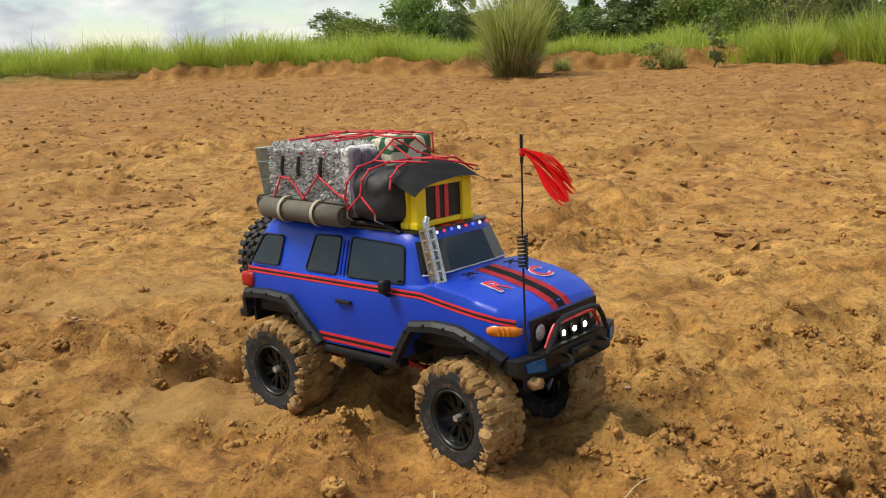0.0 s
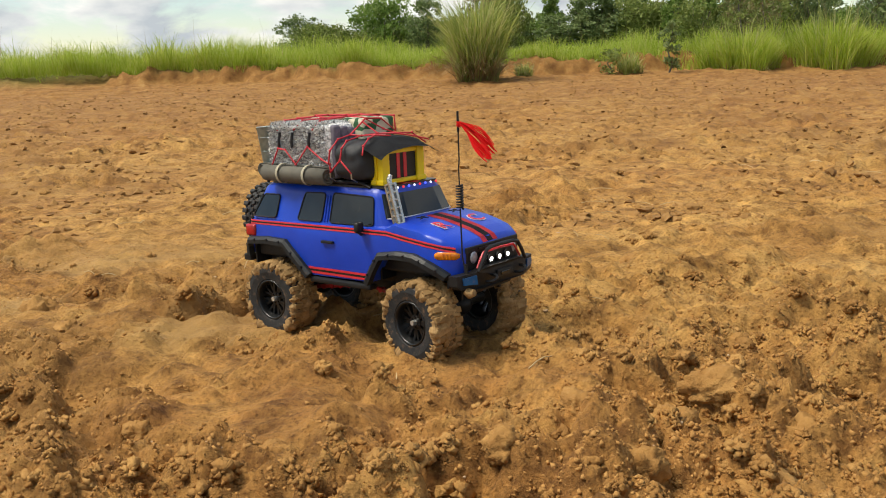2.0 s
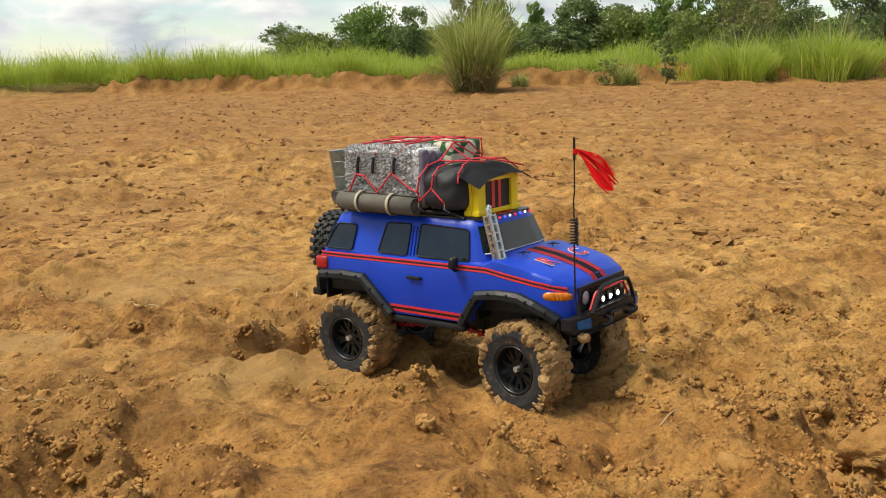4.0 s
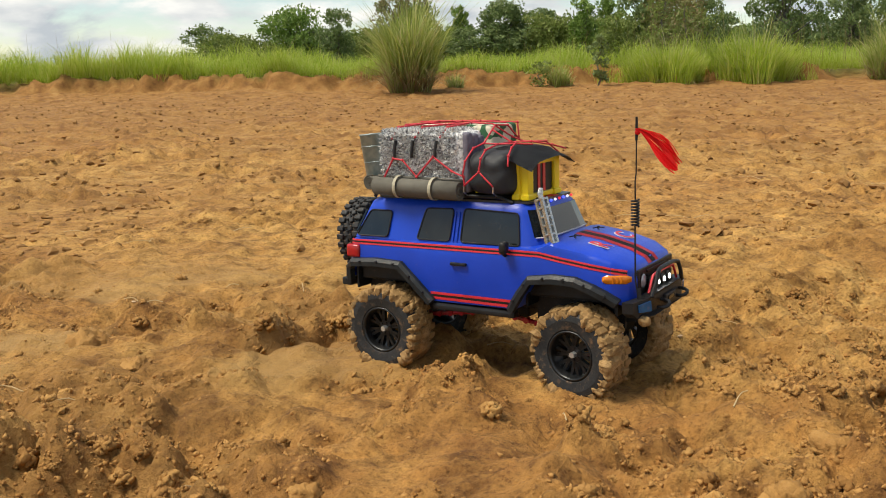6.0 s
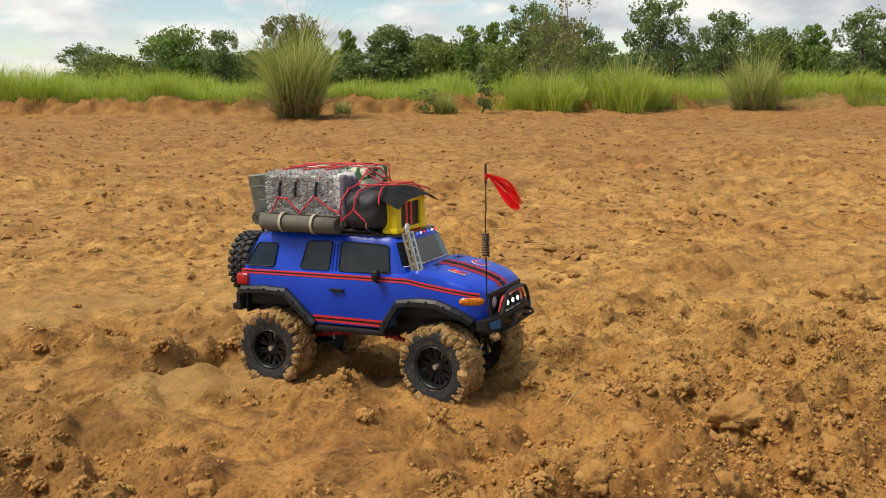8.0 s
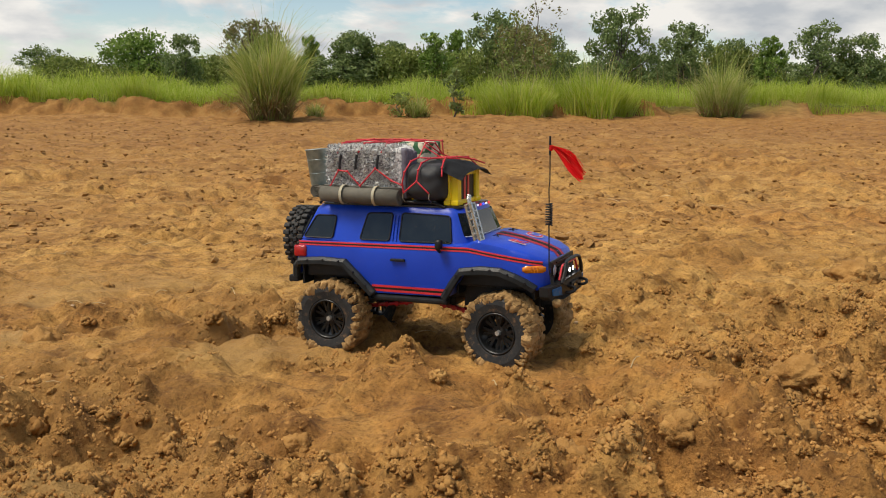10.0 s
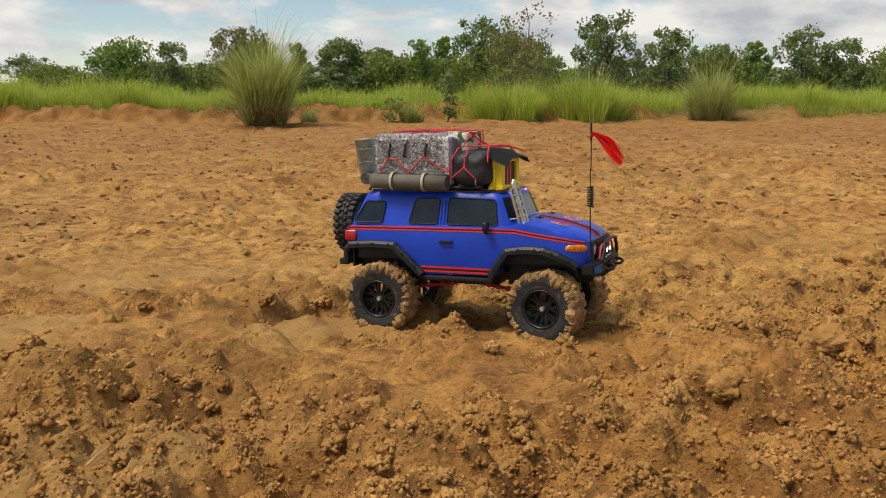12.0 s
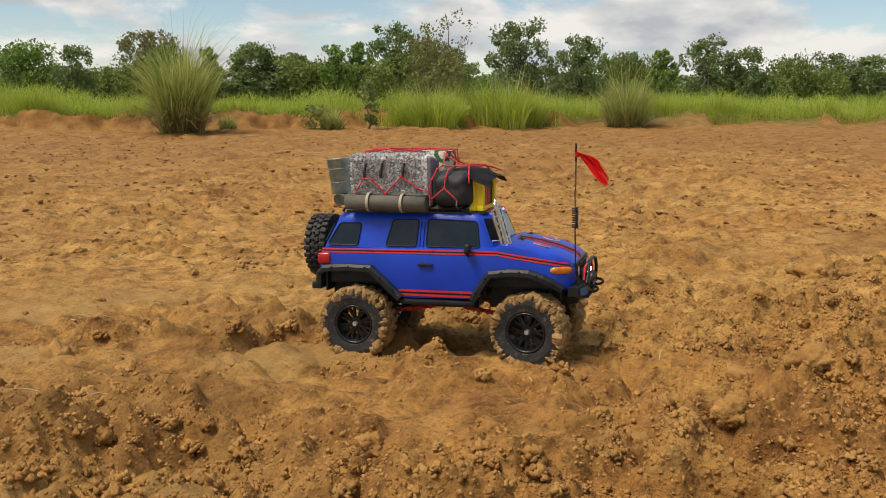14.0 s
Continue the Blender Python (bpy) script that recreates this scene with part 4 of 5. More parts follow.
for mirrored in (False, True):
    side_window(quad_round([(-0.032, 0.2165), (0.071, 0.2165), (0.064, 0.264), (-0.030, 0.267)]), mirrored)
    side_window(quad_round([(-0.113, 0.2165), (-0.052, 0.2165), (-0.049, 0.266), (-0.100, 0.265)]), mirrored)
    side_window(quad_round([(-0.232, 0.2165), (-0.170, 0.2165), (-0.165, 0.258), (-0.208, 0.258)]), mirrored)
    bm = bmesh.new()
    for x in (-0.046, -0.039):
        a, b = cab_side(x, 0.217, 0.001), cab_side(x + 0.001, 0.262, 0.001)
        s = -1 if mirrored else 1
        rod(bm, (a.x, a.y * s, a.z), (b.x, b.y * s, b.z), 0.0016, seg=8)
    part("pillar_bars", bm, BLUE, cab)


def screen_place(u, v, w):
    t = (v - CB["z"]) / (CT["z"] - CB["z"])
    x1 = CB["x1"] + (CT["x1"] - CB["x1"]) * t
    half = CB["w"] + (CT["w"] - CB["w"]) * t
    f = abs(u)
    back = 0 if f < 0.5 else (0.004 * (f - 0.5) / 0.3 if f < 0.8 else 0.004 + 0.014 * (f - 0.8) / 0.165)
    return Vector((x1 - back + w, u * half, v))


bm = bmesh.new()
grid = {}
us = [-0.93, -0.8, -0.65, -0.5, 0, 0.5, 0.65, 0.8, 0.93]
for i, u in enumerate(us):
    for j, v in enumerate((0.229, 0.245, 0.2685)):
        grid[i, j, 0], grid[i, j, 1] = bm.verts.new(screen_place(u, v, 0.0003)), bm.verts.new(screen_place(u, v, 0.0022))
for i in range(len(us) - 1):
    for j in range(2):
        for k in (0, 1):
            bm.faces.new([grid[i, j, k], grid[i + 1, j, k], grid[i + 1, j + 1, k], grid[i, j + 1, k]])
screen = part("windscreen", bm, GLASS, cab)
bm = bmesh.new()
tube(bm, [screen_place(u, 0.2285, 0.003) for u in us], 0.0011, 5)
part("lower_trim", bm, WHITE, screen, "thin white trim line")
bm = bmesh.new()
slab(bm, [(-0.085, 0.222), (0.085, 0.222), (0.078, 0.255), (-0.078, 0.255)], 0.003, lambda u, v, w: Vector((-0.2435 + (v - 0.212) * 0.49 - w, u, v)))
part("rear_window", bm, GLASS, cab)


# striping on the flanks
def stripe(x0, x1, zf, height, material, mirrored, proud=0.0006, name="side_stripe"):
    bm = bmesh.new()
    xs = np.linspace(x0, x1, max(2, int((x1 - x0) / 0.008)))
    s = 1 if mirrored else -1
    rows = []
    for x in xs:
        z = zf(x)
        rows.append([bm.verts.new((x, s * (side_y(x, zz) + o), zz)) for zz, o in ((z, -0.001), (z, proud), (z + height, proud), (z + height, -0.001))])
    for a, b in zip(rows, rows[1:]):
        for i in range(3):
            bm.faces.new((a[i], a[i + 1], b[i + 1], b[i]))
    part(name, bm, material, body)


def belt(x):
    return lerp(x, [(-0.246, 0.2005), (-0.1, 0.2025), (0.07, 0.2035), (0.105, 0.2035), (0.14, 0.198), (0.2, 0.190), (0.236, 0.1835)])


for mirrored in (False, True):
    stripe(-0.246, 0.236, belt, 0.0026, RED, mirrored)
    stripe(-0.246, 0.236, lambda x: belt(x) + 0.0027, 0.0026, BLACK, mirrored)
    stripe(-0.246, 0.236, lambda x: belt(x) + 0.0054, 0.0026, RED, mirrored)
    stripe(-0.083, 0.066, lambda x: 0.1225, 0.0042, RED, mirrored)
    stripe(-0.083, 0.066, lambda x: 0.1268, 0.0036, BLACK, mirrored)
    stripe(-0.086, 0.069, lambda x: 0.1306, 0.0040, RED, mirrored)


def hood_z(x):
    return lerp(x, HIGH) + 0.0042


for y, wdt, ma in ((-0.024, 0.013, RED), (-0.0105, 0.015, BLACK), (0.0050, 0.013, RED)):
    bm = bmesh.new()
    rows = []
    for x in np.linspace(0.128, 0.245, 16):
        rows.append([bm.verts.new((x, yy, hood_z(x) - 0.0016 * abs(yy) / 0.06 + o)) for yy in (y, y + wdt) for o in (0.0004,)])
    for a, b in zip(rows, rows[1:]):
        bm.faces.new((a[0], a[1], b[1], b[0]))
    bmesh.ops.solidify(bm, geom=bm.faces[:], thickness=-0.0006)
    part("hood_stripe", bm, ma, body)


def letter(ch, x, y, size):
    """A flat letter on the hood that reads from the front, red over a pale outline."""
    tilt = Matrix.Translation((x, y, hood_z(x) - 0.0012)) @ pose(0, 0, 0, 0, 13, 0) @ pose(0, 0, 0, 0, 0, 90)
    base = None
    for grow, up, ma, name in ((0.0016, 0.0006, WHITE, "letter_outline"), (0.0, 0.0012, RED, "letter")):
        cu = bpy.data.curves.new(name, "FONT")
        cu.body, cu.size, cu.offset, cu.extrude, cu.align_x, cu.align_y = ch, size, grow, 0.0003, "CENTER", "CENTER"
        tmp = new("tmp_text", cu)
        me = bpy.data.meshes.new_from_object(tmp.evaluated_get(bpy.context.evaluated_depsgraph_get()))
        bpy.data.objects.remove(tmp)
        ob = link(name, me, ma, base or body, m=tilt @ Matrix.Translation((0, 0, up)) if base is None else Matrix.Translation((0, 0, up)))
        base = base or ob


letter("R", 0.182, -0.05, 0.042)
letter("C", 0.182, 0.044, 0.042)

# hood latches
for y in (-0.048, 0.04):
    bm = bmesh.new()
    rod(bm, (0.142, y - 0.006, hood_z(0.142) + 0.001), (0.142, y - 0.006, hood_z(0.142) + 0.006), 0.0016, seg=8)
    tube(bm, [(0.136, y - 0.014, hood_z(0.14) + 0.003), (0.142, y - 0.006, hood_z(0.142) + 0.004), (0.147, y + 0.006, hood_z(0.147) + 0.003)], 0.0009, 5)
    tube(bm, [(0.147, y - 0.015, hood_z(0.147) + 0.003), (0.142, y - 0.006, hood_z(0.142) + 0.005), (0.139, y + 0.006, hood_z(0.139) + 0.003)], 0.0009, 5)
    part("hood_pin", bm, BLACK, body)


# wheel-arch flares with bolts
def flare(path, mirrored):
    s = 1 if mirrored else -1
    bm = bmesh.new()
    path = [Vector((x, 0, z)) for x, z in path]
    rows = []
    for i, p in enumerate(path):
        d = (path[min(i + 1, len(path) - 1)] - path[max(i - 1, 0)]).normalized()
        up = Vector((-d.z, 0, d.x))
        y0 = side_y(p.x, p.z)
        sect = [(0.0095, 0.0), (0.009, 0.008), (0.004, 0.0125), (-0.0035, 0.0125), (-0.0035, 0.0)]
        rows.append([bm.verts.new((p.x + up.x * o, s * (y0 + h - 0.001), p.z + up.z * o)) for o, h in sect])
    for a, b in zip(rows, rows[1:]):
        for i in range(5):
            bm.faces.new((a[i], a[(i + 1) % 5], b[(i + 1) % 5], b[i]))
    bm.faces.new(rows[0])
    bm.faces.new(rows[-1][::-1])
    ob = part("wheel_arch_flare", bm, FLARE, truck)
    length = [0.0]
    for a, b in zip(path, path[1:]):
        length.append(length[-1] + (b - a).length)
    for k in range(6):
        q = length[-1] * (k + 0.6) / 6.2
        i = max(j for j in range(len(path) - 1) if length[j] <= q)
        p = path[i].lerp(path[i + 1], (q - length[i]) / max(1e-6, length[i + 1] - length[i]))
        d = (path[i + 1] - path[i]).normalized()
        p = p + Vector((-d.z, 0, d.x)) * 0.004
        y0 = side_y(p.x, p.z)
        bm = bmesh.new()
        rod(bm, (p.x, s * (y0 + 0.009), p.z), (p.x, s * (y0 + 0.0135), p.z), 0.0027, 0.002, 7)
        part("bolt", bm, BLACK, ob)


for mirrored in (False, True):
    flare([(-0.251, 0.138), (-0.249, 0.158), (-0.238, 0.168), (-0.19, 0.1715), (-0.142, 0.1705), (-0.115, 0.146), (-0.084, 0.116)], mirrored)
    flare([(0.061, 0.118), (0.078, 0.145), (0.094, 0.167), (0.13, 0.1715), (0.165, 0.1705), (0.19, 0.162), (0.208, 0.153), (0.224, 0.142)], mirrored)

# lamps
for s in (-1, 1):
    bm = bmesh.new()
    rows = []
    for k, x in enumerate(np.linspace(0.204, 0.2405, 8)):
        y0 = lerp(x, WIDE)
        pin = 0.55 if k in (0, 7) else 1.0
        rows.append([bm.verts.new((x, s * (y0 + o), 0.1785 + h * pin)) for h, o in ((-0.0068, -0.002), (-0.006, 0.0016), (0, 0.0026), (0.006, 0.0016), (0.0068, -0.002))])
    for a, b in zip(rows, rows[1:]):
        for i in range(4):
            bm.faces.new((a[i], a[i + 1], b[i + 1], b[i]))
    for r in (rows[0], rows[-1]):
        bm.faces.new(r)
    lamp = part("indicator", bm, AMBER, truck, "amber corner indicator", True)
    for x in (0.219, 0.224, 0.229):
        bm = bmesh.new()
        box(bm, (x - 0.0007, s * (lerp(x, WIDE) + 0.0022), 0.1735), (x + 0.0007, s * (lerp(x, WIDE) + 0.003), 0.1832))
        part("lens_rib", bm, AMBER, lamp)
    bm = bmesh.new()
    box(bm, (-0.2525, s * 0.076, 0.178), (-0.226, s * 0.1022, 0.2), 0.004)
    part("tail_light", bm, TAIL, truck, "red tail light", True)
    bm = bmesh.new()
    rod(bm, (0.240, s * 0.056, 0.172), (0.2485, s * 0.056, 0.172), 0.0125, seg=20)
    head = part("headlight", bm, BLACK, truck, "round headlight")
    bm = bmesh.new()
    bmesh.ops.create_uvsphere(bm, u_segments=16, v_segments=8, radius=0.0105, matrix=Matrix.Translation((0.2475, s * 0.056, 0.172)) @ Matrix.Diagonal((0.35, 1, 1, 1)))
    part("lens", bm, LENS, head, smooth=True)

# grille
bm = bmesh.new()
box(bm, (0.2435, -0.074, 0.152), (0.2475, 0.074, 0.19), 0.002)
grille = part("grille", bm, BLACK, truck)
for k in range(5):
    bm = bmesh.new()
    box(bm, (0.246, -0.042, 0.155 + k * 0.0068), (0.2495, 0.042, 0.1582 + k * 0.0068), 0.0008)
    part("slat", bm, BLACK, grille)

# front bumper with hoop and lights
bm = bmesh.new()
slab(bm, [(-0.108, 0.134), (-0.1, 0.127), (-0.06, 0.124), (0.06, 0.124), (0.1, 0.127), (0.108, 0.134), (0.109, 0.150), (0.07, 0.152), (0.05, 0.157), (-0.05, 0.157), (-0.07, 0.152), (-0.109, 0.150)],
     0.016, lambda u, v, w: Vector((0.252 - 0.016 * max(0, (abs(u) - 0.055) / 0.055) ** 1.3 + w, u, v)))
bumper = part("front_bumper", bm, BLACK, truck, "angular black bumper with hoop")
for s in (-1, 1):
    bm = bmesh.new()
    slab(bm, [(0.072, 0.133), (0.098, 0.135), (0.099, 0.146), (0.074, 0.148)], 0.002, lambda u, v, w: Vector((0.2685 - 0.016 * max(0, (u - 0.055) / 0.055) ** 1.3 + w, s * u, v)))
    part("fog_light_cover", bm, BLUEMETAL, bumper, "dark blue fog light plate")
    bm = bmesh.new()
    tube(bm, [(0.27 + 0.012 * math.sin(a), s * 0.042 + 0.0075 * math.cos(a), 0.138 + 0.0045 * math.cos(a)) for a in np.linspace(-0.3, 3.4, 9)], 0.0027, 7)
    part("tow_shackle", bm, BLACK, bumper)
    bm = bmesh.new()
    tube(bm, [(0.265, s * 0.068, 0.152), (0.267, s * 0.055, 0.170), (0.266, s * 0.045, 0.184), (0.264, s * 0.03, 0.187), (0.264, 0, 0.1875)], 0.0032, 8)
    part("hoop_tube", bm, BLACK, bumper)
    bm = bmesh.new()
    tube(bm, [(0.2585, s * 0.062, 0.156), (0.2585, s * 0.05, 0.172), (0.2585, s * 0.043, 0.179), (0.2585, 0, 0.1805)], 0.002, 7)
    part("red_edge", bm, RED, bumper, "red inner edge of the hoop")
bm = bmesh.new()
slab(bm, [(-0.05, 0.156), (0.05, 0.156), (0.04, 0.176), (-0.04, 0.176)], 0.004, lambda u, v, w: Vector((0.252 + w, u, v)))
panel = part("lamp_panel", bm, BLACK, bumper)
for y in (-0.024, 0.0, 0.024):
    bm = bmesh.new()
    rod(bm, (0.255, y, 0.1655), (0.260, y, 0.1655), 0.0078, seg=16)
    pod = part("lamp_pod", bm, BLACK, bumper)
    bm = bmesh.new()
    bmesh.ops.create_uvsphere(bm, u_segments=12, v_segments=8, radius=0.0038, matrix=Matrix.Translation((0.2602, y, 0.1655)) @ Matrix.Diagonal((0.4, 1, 1, 1)))
    part("led", bm, LED, pod, "lit white lamp", True)
bm = bmesh.new()
box(bm, (0.266, -0.022, 0.134), (0.271, 0.022, 0.147), 0.002)
fair = part("winch_fairlead", bm, BLACK, bumper)
bm = bmesh.new()
box(bm, (0.2708, -0.013, 0.138), (0.2725, 0.013, 0.1435), 0.0008)
part("slot", bm, GLASS, fair)
bm = bmesh.new()
slab(bm, [(0.205, 0.128), (0.25, 0.124), (0.246, 0.112), (0.21, 0.104)], 0.1, lambda u, v, w: Vector((u, -0.05 + w, v)))
part("skid_plate", bm, BLACK, truck)

lv, lf = lump(random.Random(3), 0.0085, 0.9, 2, 0.7)
bm = bmesh.new()
vv = [bm.verts.new(Vector(v) + Vector((0.262, -0.088, 0.121))) for v in lv]
for f in lf:
    bm.faces.new([vv[i] for i in f])
part("mud_lump", bm, MUD, bumper, "lump of brown mud stuck to the bumper", True)

# rear bumper, sills, chassis
bm = bmesh.new()
box(bm, (-0.268, -0.098, 0.128), (-0.248, 0.098, 0.141), 0.003)
part("rear_bumper", bm, BLACK, truck)
for s in (-1, 1):
    bm = bmesh.new()
    box(bm, (-0.082, s * 0.086, 0.106), (0.064, s * 0.1045, 0.1165), 0.0035)
    part("rock_slider", bm, BLACK, truck)
    for x, dx in ((-0.1, -0.06), (0.09, 0.06)):
        bm = bmesh.new()
        a, b = Vector((x * 0.3, s * 0.045, 0.094)), Vector((x + dx * 0.9, s * 0.052, 0.078))
        tube(bm, [a, b], 0.0038, 8)
        for k in range(6):
            p = a.lerp(b, (k + 0.5) / 6)
            rod(bm, p + Vector((0, -0.005, 0)), p + Vector((0, 0.005, 0)), 0.0048, seg=8)
        part("suspension_link", bm, REDLINK, truck, "drilled red suspension link")
    for x in (0.15, -0.15):
        bm = bmesh.new()
        rod(bm, (x, s * 0.06, 0.08), (x * 0.94, s * 0.056, 0.125), 0.0065, seg=12)
        shock = part("shock_absorber", bm, BLUEMETAL, truck)
        bm = bmesh.new()
        tube(bm, [(x - (x * 0.06) * k / 60 + 0.0085 * math.cos(k * 0.75), s * 0.06 + 0.0085 * math.sin(k * 0.75), 0.082 + 0.04 * k / 60) for k in range(61)], 0.0012, 5)
        part("spring", bm, BLACK, shock)
bm = bmesh.new()
box(bm, (-0.21, -0.04, 0.108), (0.22, 0.04, 0.14), 0.004)
box(bm, (-0.05, -0.03, 0.088), (0.05, 0.03, 0.108), 0.006)
part("chassis", bm, BLACK, truck)
bm = bmesh.new()
box(bm, (-0.235, -0.085, 0.14), (0.235, 0.085, 0.166), 0.004)
part("inner_tub", bm, BLACK, truck)
for x in (0.166, -0.173):
    bm = bmesh.new()
    rod(bm, (x, -0.075, 0.07), (x, 0.075, 0.07), 0.009, seg=12)
    bmesh.ops.create_uvsphere(bm, u_segments=14, v_segments=8, radius=0.02, matrix=Matrix.Translation((x, 0.015, 0.07)))
    part("axle", bm, BLACK, truck, smooth=True)

# black walls added inside the arches to block light and make them read as deep shade
for x0, x1 in ((-0.238, -0.1), (0.08, 0.222)):
    for s in (-1, 1):
        bm = bmesh.new()
        box(bm, (x0, s * 0.052, 0.098), (x1, s * 0.057, 0.167), 0.001)
        for xe in (x0, x1):
            box(bm, (xe - 0.002, s * 0.052, 0.125), (xe + 0.002, s * 0.092, 0.166))
        part("arch_shade_wall", bm, BLACK, truck)

# door handle, mirror, heat shield pipe
for s in (-1, 1):
    bm = bmesh.new()
    box(bm, (-0.045, s * 0.1035, 0.1805), (-0.017, s * 0.1095, 0.1855), 0.0016)
    part("door_handle", bm, BLACK, body)
    bm = bmesh.new()
    box(bm, (0.048, s * 0.106, 0.207), (0.059, s * 0.122, 0.225), 0.004)
    tube(bm, [(0.05, s * 0.099, 0.203), (0.052, s * 0.108, 0.203), (0.05, s * 0.115, 0.21)], 0.0028, 6)
    part("wing_mirror", bm, BLACK, truck, smooth=True)
bm = bmesh.new()
sa, sb = Vector((0.121, -0.0865, 0.219)), Vector((0.098, -0.0815, 0.294))
dirn = (sb - sa).normalized()
sq = dirn.to_track_quat("Z", "Y").to_matrix().to_4x4()
M0 = Matrix.Translation(sa) @ sq
ln = (sb - sa).length
for k in range(4):
    a = radians(45 + 90 * k)
    x, y = 0.0075 * math.cos(a), 0.0075 * math.sin(a)
    box(bm, (x - 0.0022, y - 0.0022, 0.004), (x + 0.0022, y + 0.0022, ln - 0.006), 0, M0)
for k in range(6):
    z = 0.004 + (ln - 0.012) * k / 5
    box(bm, (-0.0075, -0.0075, z - 0.0016), (0.0075, 0.0075, z + 0.0016), 0.0008, M0)
pipe_guard = part("exhaust_guard", bm, CHROME, truck, "silver slotted exhaust stack guard")
bm = bmesh.new()
rod(bm, M0 @ Vector((0, 0, -0.002)), M0 @ Vector((0, 0, ln + 0.002)), 0.0042, seg=12)
rod(bm, M0 @ Vector((0, 0, ln)), M0 @ Vector((-0.004, 0.001, ln + 0.008)), 0.0046, 0.0038, seg=12)
part("stack", bm, CHROME, pipe_guard)

# row of small lights above the windscreen
for k in range(9):
    y = -0.06 + 0.015 * k
    bm = bmesh.new()
    bmesh.ops.create_uvsphere(bm, u_segments=10, v_segments=7, radius=0.0023, matrix=Matrix.Translation((0.0845, y, 0.2765)))
    part("roof_lamp", bm, (BLUELED, SMALLED, REDLED)[k % 3], truck, smooth=True)

# aerial with spring and thread tassel
bm = bmesh.new()
tube(bm, [(0.252, -0.083, 0.148), (0.2465, -0.084, 0.178), (0.2455, -0.084, 0.255)], 0.0013, 6)
tube(bm, [(0.2455, -0.084, 0.292), (0.2450, -0.084, 0.318), (0.2465, -0.084, 0.33), (0.2465, -0.084, 0.395)], 0.0011, 6)
aerial = part("aerial", bm, BLACK, truck, "thin black aerial")
bm = bmesh.new()
tube(bm, [(0.2455 + 0.0052 * math.cos(k * 0.62), -0.084 + 0.0052 * math.sin(k * 0.62), 0.2545 + 0.038 * k / 92) for k in range(93)], 0.0014, 6)
part("coil_spring", bm, BLACK, aerial)
bm = bmesh.new()
rod(bm, (0.2465, -0.084, 0.374), (0.2465, -0.084, 0.406), 0.0021, 0.0018, 8)
part("tip_sleeve", bm, BLACK, aerial)
bm = bmesh.new()
rod(bm, (0.254, -0.083, 0.138), (0.251, -0.083, 0.166), 0.0042, 0.003, 8)
part("aerial_mount", bm, BLACK, aerial)
rng = random.Random(9)
bm = bmesh.new()
for k in range(70):
    w = rng.uniform(-1, 1)
    l = rng.uniform(0.8, 1.1)
    pts = []
    for j in range(7):
        t = j / 6
        pts.append((0.2475 + (0.05 + 0.005 * w) * t * l + 0.004 * math.sin(3 * t + w), -0.084 + 0.012 * t + 0.014 * w * t + 0.004 * math.sin(5 * t + 6 * w),
                    0.390 - 0.047 * l * t ** 1.2 + 0.019 * w * t * math.sin(2.6 * t)))
    tube(bm, pts, 0.00075, 4)
bmesh.ops.create_uvsphere(bm, u_segments=8, v_segments=6, radius=0.004, matrix=Matrix.Translation((0.248, -0.084, 0.385)))
part("tassel", bm, TASSEL, aerial, "bright red thread tassel blowing from the aerial")


# wheels: axis along y, outer face to -y
def tyre_profile(R, half):
    return [(R * 0.53, -half * 0.82), (R * 0.58, -half * 0.96), (R * 0.78, -half * 1.04), (R * 0.90, -half), (R * 0.955, -half * 0.86), (R * 0.965, 0),
            (R * 0.955, half * 0.86), (R * 0.90, half), (R * 0.78, half * 1.04), (R * 0.58, half * 0.96), (R * 0.53, half * 0.82), (R * 0.5, 0)]


